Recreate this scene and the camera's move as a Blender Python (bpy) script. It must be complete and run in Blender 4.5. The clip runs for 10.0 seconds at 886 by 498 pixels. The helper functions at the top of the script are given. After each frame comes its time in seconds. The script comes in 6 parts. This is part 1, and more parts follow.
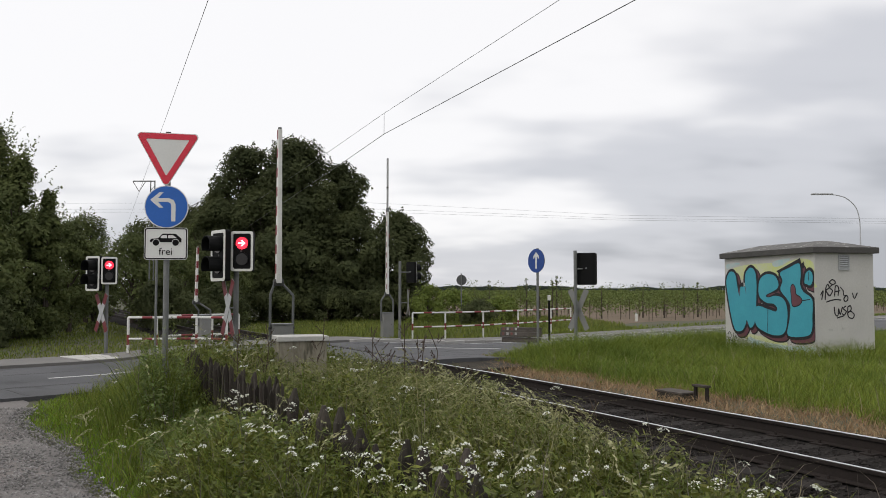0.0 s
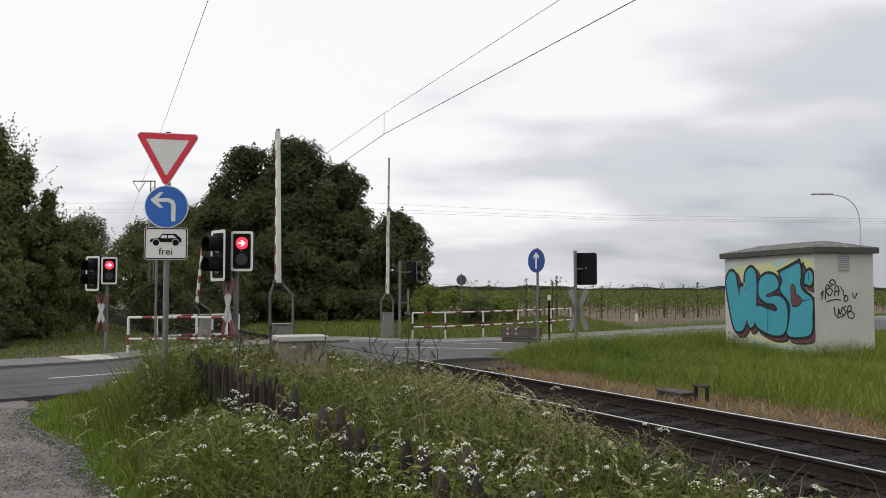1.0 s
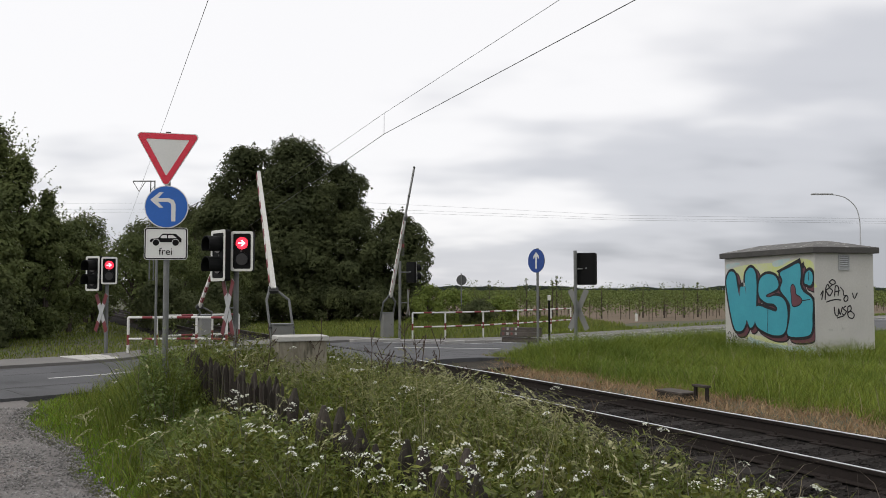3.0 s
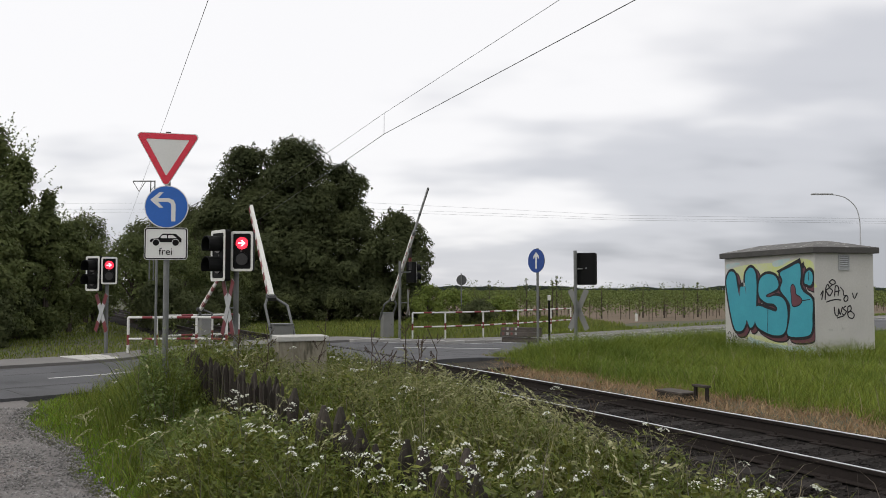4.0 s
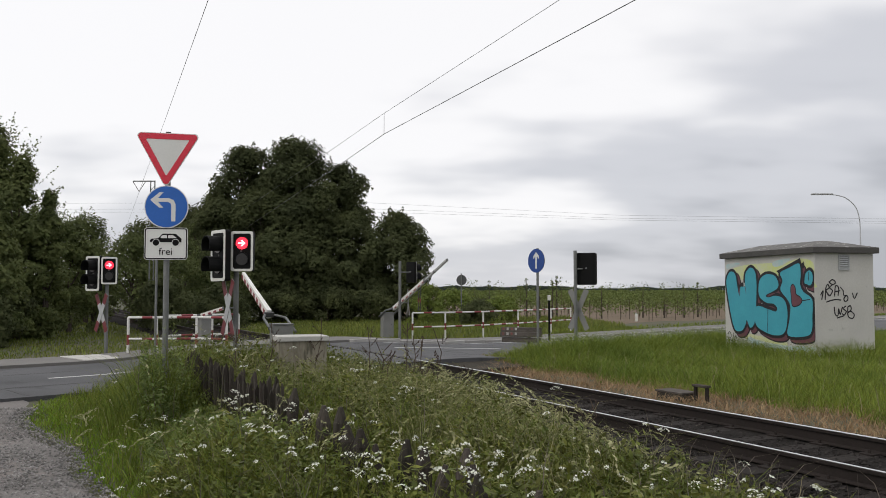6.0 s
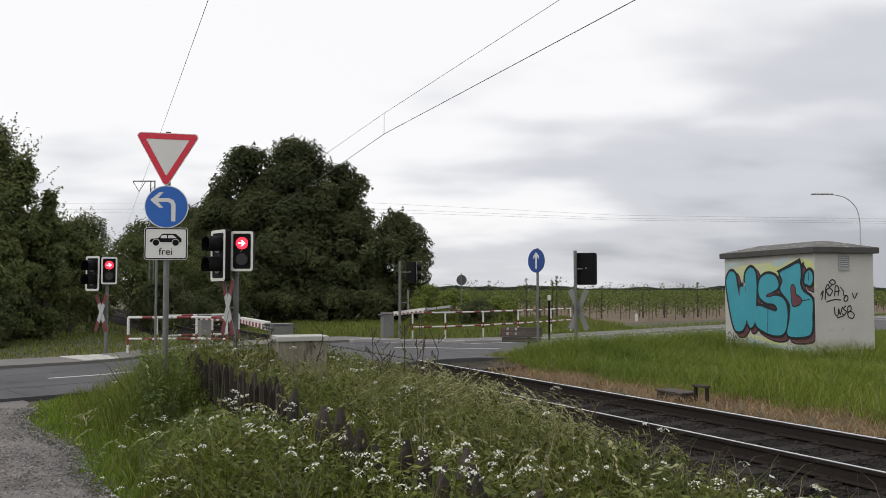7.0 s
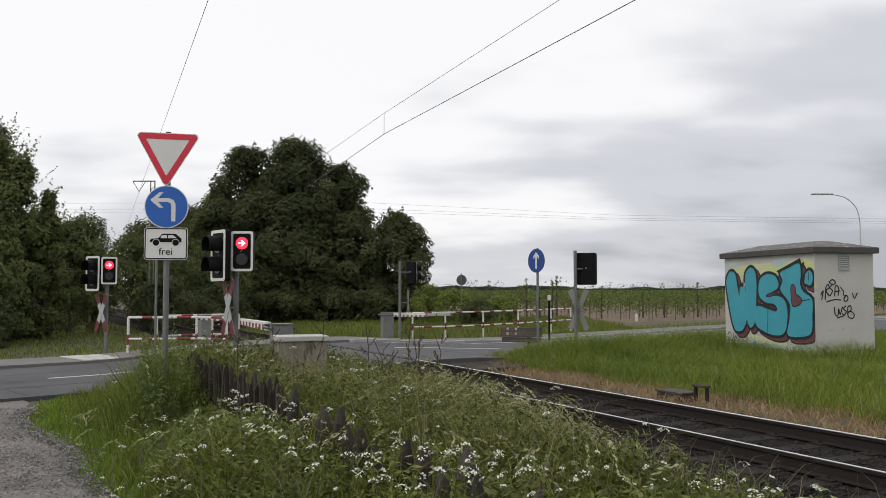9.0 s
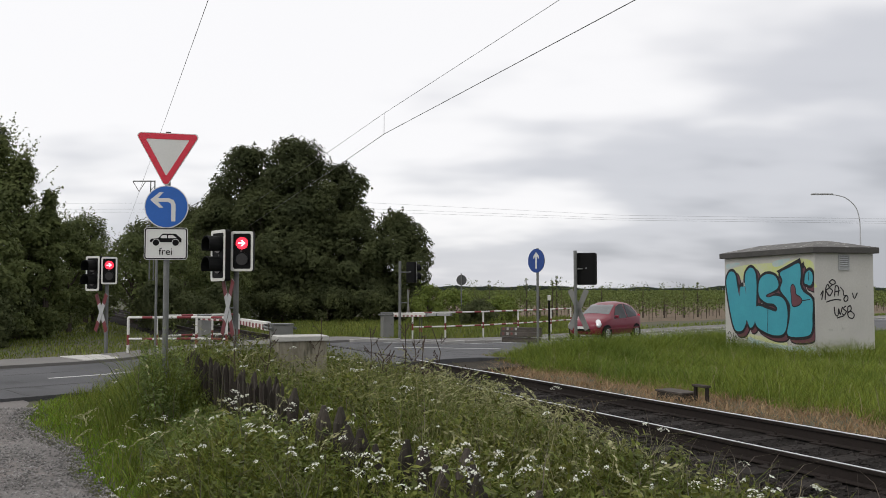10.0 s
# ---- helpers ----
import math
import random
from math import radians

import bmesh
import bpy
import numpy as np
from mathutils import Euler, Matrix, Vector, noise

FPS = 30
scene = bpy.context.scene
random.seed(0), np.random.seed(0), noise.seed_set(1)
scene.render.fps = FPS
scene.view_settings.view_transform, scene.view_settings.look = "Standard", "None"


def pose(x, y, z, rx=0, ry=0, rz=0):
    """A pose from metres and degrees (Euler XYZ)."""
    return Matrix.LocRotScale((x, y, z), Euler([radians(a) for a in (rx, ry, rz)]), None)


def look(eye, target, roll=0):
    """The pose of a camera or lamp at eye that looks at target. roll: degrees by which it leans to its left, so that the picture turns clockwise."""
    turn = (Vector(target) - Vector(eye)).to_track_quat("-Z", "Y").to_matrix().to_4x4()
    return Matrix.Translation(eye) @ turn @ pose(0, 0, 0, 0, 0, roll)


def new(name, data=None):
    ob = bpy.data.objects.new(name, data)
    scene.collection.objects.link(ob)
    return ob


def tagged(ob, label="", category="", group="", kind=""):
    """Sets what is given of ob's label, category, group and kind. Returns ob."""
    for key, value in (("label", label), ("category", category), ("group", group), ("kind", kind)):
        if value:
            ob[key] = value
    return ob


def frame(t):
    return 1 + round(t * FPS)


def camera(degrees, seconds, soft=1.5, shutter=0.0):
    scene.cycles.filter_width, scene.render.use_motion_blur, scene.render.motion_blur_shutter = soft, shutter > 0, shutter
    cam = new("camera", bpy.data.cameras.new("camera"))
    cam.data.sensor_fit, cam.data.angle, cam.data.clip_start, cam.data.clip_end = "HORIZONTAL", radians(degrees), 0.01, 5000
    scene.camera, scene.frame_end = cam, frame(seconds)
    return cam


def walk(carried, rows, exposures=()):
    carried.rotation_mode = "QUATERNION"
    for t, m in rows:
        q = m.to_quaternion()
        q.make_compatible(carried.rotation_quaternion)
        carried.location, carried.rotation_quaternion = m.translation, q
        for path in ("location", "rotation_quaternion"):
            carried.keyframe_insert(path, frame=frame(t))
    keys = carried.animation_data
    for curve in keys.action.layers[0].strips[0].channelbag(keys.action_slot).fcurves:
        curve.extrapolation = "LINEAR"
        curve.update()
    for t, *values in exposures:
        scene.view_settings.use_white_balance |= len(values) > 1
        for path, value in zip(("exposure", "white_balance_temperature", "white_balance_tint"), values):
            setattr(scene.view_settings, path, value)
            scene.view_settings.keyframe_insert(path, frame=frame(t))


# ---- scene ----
# World: metres, z = 0 at the rail heads; the camera stands at x = y = 0 and looks along +y.
EYE = Vector((0.0, 0.0, 1.6))
cam = camera(55.19, 10.0, soft=0.9)
VIEW = pose(EYE.x, EYE.y, EYE.z, 90 + 2.786, 0, 0)
walk(cam, [(0.0, VIEW), (10.0, VIEW)], exposures=[(0.0, 0.0), (10.0, 0.0)])

# ---------------------------------------------------------------- light
SUN_ELEVATION, SUN_TURN = radians(48), radians(-60)
world = bpy.data.worlds.new("overcast_sky")
scene.world = world
world.use_nodes = True


def sky_nodes():
    nt = world.node_tree
    nt.nodes.clear()
    N, L = nt.nodes.new, nt.links.new
    out, bg = N("ShaderNodeOutputWorld"), N("ShaderNodeBackground")
    sky = N("ShaderNodeTexSky")
    sky.sky_type, sky.sun_disc = "NISHITA", False
    sky.sun_elevation, sky.sun_rotation = SUN_ELEVATION, SUN_TURN
    dim = N("ShaderNodeVectorMath")
    dim.operation = "SCALE"
    dim.inputs["Scale"].default_value = 0.10
    L(sky.outputs[0], dim.inputs[0])
    co = N("ShaderNodeTexCoord")
    sep = N("ShaderNodeSeparateXYZ")
    L(co.outputs["Generated"], sep.inputs[0])
    # cloud sheet: the direction projected onto a plane overhead
    up = N("ShaderNodeMath")
    up.operation = "ADD"
    up.inputs[1].default_value = 0.26
    L(sep.outputs["Z"], up.inputs[0])
    inv = N("ShaderNodeMath")
    inv.operation = "DIVIDE"
    inv.inputs[0].default_value = 1.0
    L(up.outputs[0], inv.inputs[1])
    flat = N("ShaderNodeVectorMath")
    flat.operation = "SCALE"
    L(co.outputs["Generated"], flat.inputs[0])
    L(inv.outputs[0], flat.inputs["Scale"])
    stretch = N("ShaderNodeMapping")
    stretch.inputs["Scale"].default_value = (0.85, 1.25, 0.0)
    stretch.inputs["Location"].default_value = (1.7, 0.4, 0.0)
    L(flat.outputs[0], stretch.inputs[0])
    big, fine = N("ShaderNodeTexNoise"), N("ShaderNodeTexNoise")
    for n, s, d in ((big, 0.8, 2.0), (fine, 1.9, 3.2)):
        n.inputs["Scale"].default_value, n.inputs["Detail"].default_value = s, d
        L(stretch.outputs[0], n.inputs["Vector"])
    add = N("ShaderNodeMath")
    add.operation = "ADD"
    L(big.outputs[0], add.inputs[0])
    L(fine.outputs[0], add.inputs[1])
    contrast = N("ShaderNodeMath")
    contrast.operation = "MULTIPLY_ADD"
    contrast.inputs[1].default_value, contrast.inputs[2].default_value = 1.45, -0.45
    L(add.outputs[0], contrast.inputs[0])
    # brighter towards the veiled sun, at the left and overhead
    side = N("ShaderNodeMath")
    side.operation = "MULTIPLY_ADD"
    side.inputs[1].default_value = -0.72
    L(sep.outputs["X"], side.inputs[0])
    L(contrast.outputs[0], side.inputs[2])
    high = N("ShaderNodeMath")
    high.operation = "MULTIPLY_ADD"
    high.inputs[1].default_value = 1.85
    L(sep.outputs["Z"], high.inputs[0])
    L(side.outputs[0], high.inputs[2])
    span = N("ShaderNodeMapRange")
    span.inputs["From Min"].default_value, span.inputs["From Max"].default_value = 0.55, 1.66
    L(high.outputs[0], span.inputs["Value"])
    ramp = N("ShaderNodeValToRGB")
    ramp.color_ramp.interpolation = "EASE"
    e = ramp.color_ramp.elements
    e[0].position, e[0].color = 0.0, (0.460, 0.474, 0.515, 1)
    e[1].position, e[1].color = 0.86, (1.0, 0.99, 1.0, 1)
    m = ramp.color_ramp.elements.new(0.40)
    m.color = (0.664, 0.673, 0.716, 1)
    L(span.outputs[0], ramp.inputs[0])
    mix = N("ShaderNodeMix")
    mix.data_type = "RGBA"
    mix.inputs["Factor"].default_value = 0.94
    L(dim.outputs[0], mix.inputs["A"])
    L(ramp.outputs[0], mix.inputs["B"])
    L(mix.outputs["Result"], bg.inputs["Color"])
    bg.inputs["Strength"].default_value = 1.0
    L(bg.outputs[0], out.inputs[0])


sky_nodes()
sun = new("sun", bpy.data.lights.new("sun", "SUN"))
sun.data.energy, sun.data.angle, sun.data.color = 0.9, radians(25), (1.0, 0.97, 0.93)
sun.matrix_world = look((-30, -10, 40), (0, 12, 0))


# ---------------------------------------------------------------- materials
def material(name, base, rough=0.6, metal=0.0, dark=None, scale=4.0, fine=40.0, bump=0.0, island=0.0, objects=0.0,
             spots=None, spot_at=0.62, specular=0.5, stretch=(1, 1, 1), sheen=0.0, emit=None, through_light=0.0, coat=0.0):
    """A surface: base colour, drifting to `dark` by large and fine noise, with relief, spots, and a change from piece to piece."""
    m = bpy.data.materials.new(name)
    m.use_nodes = True
    nt = m.node_tree
    N, L = nt.nodes.new, nt.links.new
    b = nt.nodes["Principled BSDF"]
    b.inputs["Roughness"].default_value, b.inputs["Metallic"].default_value = rough, metal
    b.inputs["Specular IOR Level"].default_value = specular
    b.inputs["Coat Weight"].default_value, b.inputs["Coat Roughness"].default_value = coat, 0.04
    co = N("ShaderNodeTexCoord")
    mp = N("ShaderNodeMapping")
    mp.inputs["Scale"].default_value = stretch
    L(co.outputs["Object"], mp.inputs[0])
    a, f = N("ShaderNodeTexNoise"), N("ShaderNodeTexNoise")
    for n, s, d in ((a, scale, 4.0), (f, fine, 3.0)):
        n.inputs["Scale"].default_value, n.inputs["Detail"].default_value = s, d
        L(mp.outputs[0], n.inputs["Vector"])
    half = N("ShaderNodeMix")
    half.inputs["Factor"].default_value = 0.45
    L(a.outputs[0], half.inputs["A"])
    L(f.outputs[0], half.inputs["B"])
    ran = N("ShaderNodeMapRange")
    ran.inputs["From Min"].default_value, ran.inputs["From Max"].default_value = 0.32, 0.68
    L(half.outputs[0], ran.inputs["Value"])
    mix = N("ShaderNodeMix")
    mix.data_type = "RGBA"
    dk = dark or tuple(c * 0.72 for c in base)
    mix.inputs["A"].default_value, mix.inputs["B"].default_value = (*dk, 1), (*base, 1)
    L(ran.outputs[0], mix.inputs["Factor"])
    colour = mix.outputs["Result"]
    if spots:
        sp = N("ShaderNodeTexNoise")
        sp.inputs["Scale"].default_value, sp.inputs["Detail"].default_value = scale * 2.3, 6.0
        L(mp.outputs[0], sp.inputs["Vector"])
        sr = N("ShaderNodeMapRange")
        sr.inputs["From Min"].default_value, sr.inputs["From Max"].default_value = spot_at, spot_at + 0.07
        L(sp.outputs[0], sr.inputs["Value"])
        m2 = N("ShaderNodeMix")
        m2.data_type = "RGBA"
        m2.inputs["B"].default_value = (*spots, 1)
        L(sr.outputs[0], m2.inputs["Factor"])
        L(colour, m2.inputs["A"])
        colour = m2.outputs["Result"]
    for amount, node, socket in ((island, "ShaderNodeNewGeometry", "Random Per Island"), (objects, "ShaderNodeObjectInfo", "Random")):
        if amount:
            g = N(node)
            hs = N("ShaderNodeHueSaturation")
            v = N("ShaderNodeMapRange")
            v.inputs["To Min"].default_value, v.inputs["To Max"].default_value = 1 - amount, 1 + amount
            L(g.outputs[socket], v.inputs["Value"])
            L(v.outputs[0], hs.inputs["Value"])
            hu = N("ShaderNodeMapRange")
            hu.inputs["To Min"].default_value, hu.inputs["To Max"].default_value = 0.5 - amount * 0.05, 0.5 + amount * 0.04
            mul = N("ShaderNodeMath")
            mul.operation = "FRACT"
            ten = N("ShaderNodeMath")
            ten.operation = "MULTIPLY"
            ten.inputs[1].default_value = 7.31
            L(g.outputs[socket], ten.inputs[0])
            L(ten.outputs[0], mul.inputs[0])
            L(mul.outputs[0], hu.inputs["Value"])
            L(hu.outputs[0], hs.inputs["Hue"])
            L(colour, hs.inputs["Color"])
            colour = hs.outputs[0]
    L(colour, b.inputs["Base Color"])
    if bump:
        bp = N("ShaderNodeBump")
        bp.inputs["Strength"].default_value, bp.inputs["Distance"].default_value = 0.7, bump
        L(half.outputs[0], bp.inputs["Height"])
        L(bp.outputs[0], b.inputs["Normal"])
    if emit:
        b.inputs["Emission Color"].default_value = (*emit[:3], 1)
        b.inputs["Emission Strength"].default_value = emit[3]
    if through_light:
        tr = N("ShaderNodeBsdfTranslucent")
        L(colour, tr.inputs["Color"])
        ms = N("ShaderNodeMixShader")
        ms.inputs[0].default_value = through_light
        L(b.outputs[0], ms.inputs[1])
        L(tr.outputs[0], ms.inputs[2])
        L(ms.outputs[0], nt.nodes["Material Output"].inputs["Surface"])
    return m


MAT = {
    "soil": material("soil", (0.10, 0.085, 0.05), 0.95, dark=(0.035, 0.05, 0.018), scale=0.5, fine=9, bump=0.03),
    "field_soil": material("field_soil", (0.205, 0.158, 0.118), 0.95, dark=(0.125, 0.098, 0.07), scale=0.4, fine=6, bump=0.05, specular=0.1),
    "asphalt": material("asphalt", (0.098, 0.098, 0.103), 0.75, dark=(0.048, 0.049, 0.052), scale=0.45, fine=60, bump=0.004, specular=0.35, spots=(0.045, 0.045, 0.048), spot_at=0.60),
    "path_asphalt": material("path_asphalt", (0.185, 0.176, 0.166), 0.85, dark=(0.125, 0.12, 0.114), scale=0.6, fine=90, bump=0.004),
    "gravel": material("gravel", (0.205, 0.190, 0.180), 0.95, dark=(0.105, 0.096, 0.090), scale=0.8, fine=60, bump=0.012, spots=(0.172, 0.152, 0.140), spot_at=0.56),
    "pebble": material("pebble", (0.25, 0.24, 0.232), 0.9, dark=(0.11, 0.105, 0.10), island=0.5),
    "ballast": material("ballast", (0.030, 0.027, 0.025), 0.95, dark=(0.012, 0.011, 0.010), scale=2, fine=50, bump=0.03, specular=0.05),
    "stone": material("ballast_stone", (0.037, 0.033, 0.031), 0.9, dark=(0.014, 0.012, 0.011), island=0.5, specular=0.1),
    "rail": material("rail_steel", (0.031, 0.024, 0.021), 0.8, 0.2, dark=(0.018, 0.014, 0.012), scale=3, fine=40, bump=0.002, specular=0.3),
    "rail_top": material("polished_rail_head", (0.80, 0.81, 0.83), 0.5, 1.0, dark=(0.70, 0.70, 0.72), scale=6),
    "sleeper": material("sleeper_wood", (0.044, 0.039, 0.036), 0.9, dark=(0.016, 0.014, 0.013), scale=3, fine=30, bump=0.008, stretch=(1, 8, 8), specular=0.1),
    "kerb": material("kerb_concrete", (0.42, 0.41, 0.39), 0.9, dark=(0.28, 0.27, 0.25), scale=2, fine=40, bump=0.004, objects=0.12),
    "paint": material("road_paint", (0.62, 0.62, 0.6), 0.7, dark=(0.42, 0.42, 0.41), scale=5, fine=40),
    "slab": material("pale_concrete", (0.52, 0.51, 0.48), 0.9, dark=(0.40, 0.39, 0.36), scale=2, fine=30, bump=0.004, objects=0.08),
    "old_concrete": material("old_brown_concrete", (0.30, 0.275, 0.215), 0.92, dark=(0.15, 0.13, 0.095), scale=3.5, fine=30, bump=0.008, stretch=(1, 1, 0.25), spots=(0.11, 0.10, 0.07), spot_at=0.56),
    "concrete": material("weathered_concrete", (0.38, 0.37, 0.32), 0.9, dark=(0.24, 0.235, 0.19), scale=2.5, fine=30, bump=0.006, spots=(0.16, 0.16, 0.11), spot_at=0.6),
    "galv": material("galvanised_steel", (0.20, 0.205, 0.20), 0.6, 0.35, dark=(0.13, 0.135, 0.13), scale=5, fine=60),
    "grey_box": material("grey_painted_steel", (0.23, 0.23, 0.22), 0.6, dark=(0.17, 0.17, 0.16), scale=4, fine=40),
    "dark_steel": material("dark_steel", (0.06, 0.06, 0.058), 0.6, 0.2, dark=(0.04, 0.04, 0.04)),
    "white": material("white_paint", (0.72, 0.72, 0.69), 0.5, dark=(0.58, 0.57, 0.52), scale=4, fine=50),
    "sign_white": material("white_sign_sheet", (0.68, 0.68, 0.65), 0.45, dark=(0.62, 0.62, 0.59), scale=2, fine=30),
    "sign_red": material("red_sign_sheet", (0.66, 0.020, 0.050), 0.4, dark=(0.58, 0.018, 0.044), scale=2, fine=30),
    "sign_blue": material("blue_sign_sheet", (0.010, 0.115, 0.47), 0.4, dark=(0.008, 0.10, 0.41), scale=2, fine=30),
    "sign_black": material("black_sign_print", (0.008, 0.008, 0.008), 0.6, specular=0.1),
    "sign_back": material("grey_sign_back", (0.085, 0.088, 0.09), 0.6, 0.1),
    "red": material("red_paint", (0.24, 0.022, 0.030), 0.5, dark=(0.14, 0.018, 0.022), scale=4, fine=50),
    "black": material("black_plastic", (0.007, 0.0075, 0.0075), 0.6, dark=(0.005, 0.005, 0.005), specular=0.12),
    "lens_off": material("dark_lens", (0.012, 0.010, 0.008), 0.2),
    "lens_red": material("lit_red_lens", (0.5, 0.01, 0.02), 0.3, emit=(1.0, 0.02, 0.045, 2.2)),
    "lens_glow": material("lit_red_arrow", (0.9, 0.3, 0.3), 0.3, emit=(1.0, 0.32, 0.36, 3.2)),
    "plaster": material("white_render", (0.52, 0.51, 0.48), 0.9, dark=(0.43, 0.42, 0.39), scale=1.2, fine=25, bump=0.004, spots=(0.33, 0.33, 0.30), spot_at=0.64),
    "roof": material("roof_slab", (0.16, 0.155, 0.145), 0.9, dark=(0.075, 0.075, 0.072), scale=2.5, fine=25, bump=0.01, spots=(0.38, 0.37, 0.35), spot_at=0.6),
    "fascia": material("roof_fascia", (0.085, 0.08, 0.075), 0.85, dark=(0.05, 0.048, 0.045), scale=3, fine=30),
    "teal": material("teal_spray", (0.050, 0.34, 0.42), 0.6, dark=(0.042, 0.29, 0.37), scale=2, fine=20),
    "spray_black": material("black_spray", (0.012, 0.010, 0.014), 0.6),
    "spray_mauve": material("mauve_spray", (0.15, 0.05, 0.065), 0.6, dark=(0.11, 0.04, 0.05)),
    "spray_lime": material("lime_spray", (0.54, 0.60, 0.17), 0.7, dark=(0.52, 0.53, 0.40), scale=2.2, fine=9),
    "spray_pale": material("pale_blue_spray", (0.33, 0.50, 0.52), 0.7, dark=(0.50, 0.52, 0.49), scale=2.5, fine=10),
    "meadow": material("meadow_blades", (0.215, 0.262, 0.044), 0.65, dark=(0.100, 0.150, 0.024), scale=0.35, fine=1.6, island=0.4, through_light=0.25, specular=0.15),
    # Meadow blades darkened and greyed; the shade by the wood is in the colour.
    "shaded_grass": material("shaded_meadow_blades", (0.195, 0.225, 0.052), 0.7, dark=(0.095, 0.125, 0.028), scale=0.3, fine=1.4, island=0.4, through_light=0.25, specular=0.12),
    "young_leaf": material("young_leaves", (0.150, 0.185, 0.052), 0.7, dark=(0.085, 0.112, 0.034), scale=0.15, fine=0.8, island=0.3, through_light=0.2, specular=0.15),
    "tar": material("tar_seam", (0.022, 0.022, 0.023), 0.6, dark=(0.014, 0.014, 0.015), scale=3),
    "lawn": material("lawn_blades", (0.195, 0.300, 0.030), 0.65, dark=(0.120, 0.205, 0.020), scale=0.6, fine=2.5, island=0.3, through_light=0.3, specular=0.15),
    "dock": material("dry_dock_stalks", (0.075, 0.05, 0.035), 0.9, dark=(0.04, 0.028, 0.02), island=0.3),
    "wood": material("weathered_wood", (0.078, 0.067, 0.056), 0.92, dark=(0.024, 0.021, 0.018), scale=6, fine=60, bump=0.006, stretch=(1, 1, 0.15), objects=0.35, specular=0.15),
    "bark": material("bark", (0.09, 0.07, 0.052), 0.95, dark=(0.04, 0.032, 0.025), scale=3, fine=20, bump=0.02, stretch=(1, 1, 0.3)),
    "leaf_dark": material("dark_leaves", (0.130, 0.146, 0.062), 0.75, dark=(0.058, 0.070, 0.036), scale=0.14, fine=0.7, island=0.12, through_light=0.38, specular=0.06),
    "leaf": material("green_leaves", (0.155, 0.180, 0.062), 0.75, dark=(0.085, 0.105, 0.042), scale=0.30, fine=1.5, island=0.2, through_light=0.30, specular=0.15),
    "grass": material("grass_blades", (0.182, 0.218, 0.038), 0.65, dark=(0.080, 0.116, 0.020), scale=0.45, fine=2.5, island=0.4, through_light=0.25, specular=0.15),
    "grass_dry": material("dry_grass", (0.40, 0.285, 0.165), 0.8, dark=(0.23, 0.15, 0.083), scale=0.7, fine=3, island=0.35, through_light=0.2, specular=0.2),
    "straw": material("straw_stems", (0.33, 0.30, 0.17), 0.8, dark=(0.18, 0.175, 0.085), scale=0.7, fine=3, island=0.35, through_light=0.2, specular=0.2),
    "weed": material("weed_leaves", (0.172, 0.190, 0.040), 0.6, dark=(0.052, 0.070, 0.018), scale=0.9, fine=4, island=0.5, through_light=0.25, specular=0.2),
    "petal": material("white_petals", (0.74, 0.75, 0.68), 0.7, dark=(0.60, 0.62, 0.52), scale=6, island=0.15, through_light=0.2),
    "wire": material("overhead_wire", (0.15, 0.15, 0.155), 0.6, 0.2),
    "far_wood": material("far_wood", (0.035, 0.05, 0.035), 0.9, dark=(0.022, 0.034, 0.024), scale=0.05, fine=0.5, island=0.3),
    "car_red": material("red_car_paint", (0.165, 0.004, 0.024), 0.42, 0.0, dark=(0.155, 0.0035, 0.016), scale=1, fine=4, coat=0.45, specular=0.3),
    "glass": material("dark_car_glass", (0.045, 0.05, 0.05), 0.05, 0.0, dark=(0.035, 0.042, 0.042), specular=0.9, coat=1.0),
    "tyre": material("tyre_rubber", (0.015, 0.015, 0.016), 0.85),
    "rim": material("silver_rim", (0.55, 0.56, 0.58), 0.35, 0.7),
    "headlight": material("headlight_glass", (0.8, 0.8, 0.8), 0.12, 0.3, dark=(0.66, 0.66, 0.68)),
    "tip_grey": material("dull_aluminium_tip", (0.42, 0.42, 0.41), 0.5, 0.2, dark=(0.30, 0.30, 0.29), scale=4, fine=50),
    "yoke_grey": material("grey_yoke_paint", (0.14, 0.145, 0.14), 0.6, dark=(0.09, 0.095, 0.09), scale=4, fine=40),
    "grey_wood": material("silvered_wood", (0.14, 0.125, 0.11), 0.92, dark=(0.045, 0.038, 0.033), scale=5, fine=50, bump=0.006, stretch=(0.2, 1, 1), specular=0.15),
    "faded_red": material("faded_red_paint", (0.20, 0.055, 0.05), 0.8, dark=(0.13, 0.07, 0.06), scale=8, fine=60),
    "tuft": material("flowering_grass", (0.27, 0.265, 0.125), 0.75, dark=(0.15, 0.165, 0.06), scale=1.5, fine=6, island=0.35, objects=0.2, through_light=0.25, specular=0.15),
    "cross_white": material("dull_white_boards", (0.40, 0.41, 0.41), 0.6, dark=(0.30, 0.31, 0.31), scale=5, fine=40),
    # Darker copy of the sign blue: a turned-away face's shade, in the colour.
    "aged_blue": material("shaded_blue_sheet", (0.012, 0.055, 0.25), 0.5, dark=(0.010, 0.045, 0.20), scale=3, fine=30),
    "seed": material("pale_seed_heads", (0.40, 0.39, 0.22), 0.8, dark=(0.26, 0.27, 0.13), scale=1.5, fine=5, island=0.3, through_light=0.25, specular=0.15),
    "side_glass": material("tinted_side_glass", (0.022, 0.024, 0.025), 0.1, 0.0, dark=(0.016, 0.018, 0.019), specular=0.35),
    # The rail head steel again, with its weaker reflection put into the colour.
    "rail_dull": material("dim_rail_head", (0.13, 0.125, 0.12), 0.6, 0.4, dark=(0.07, 0.066, 0.062), scale=4, fine=30),
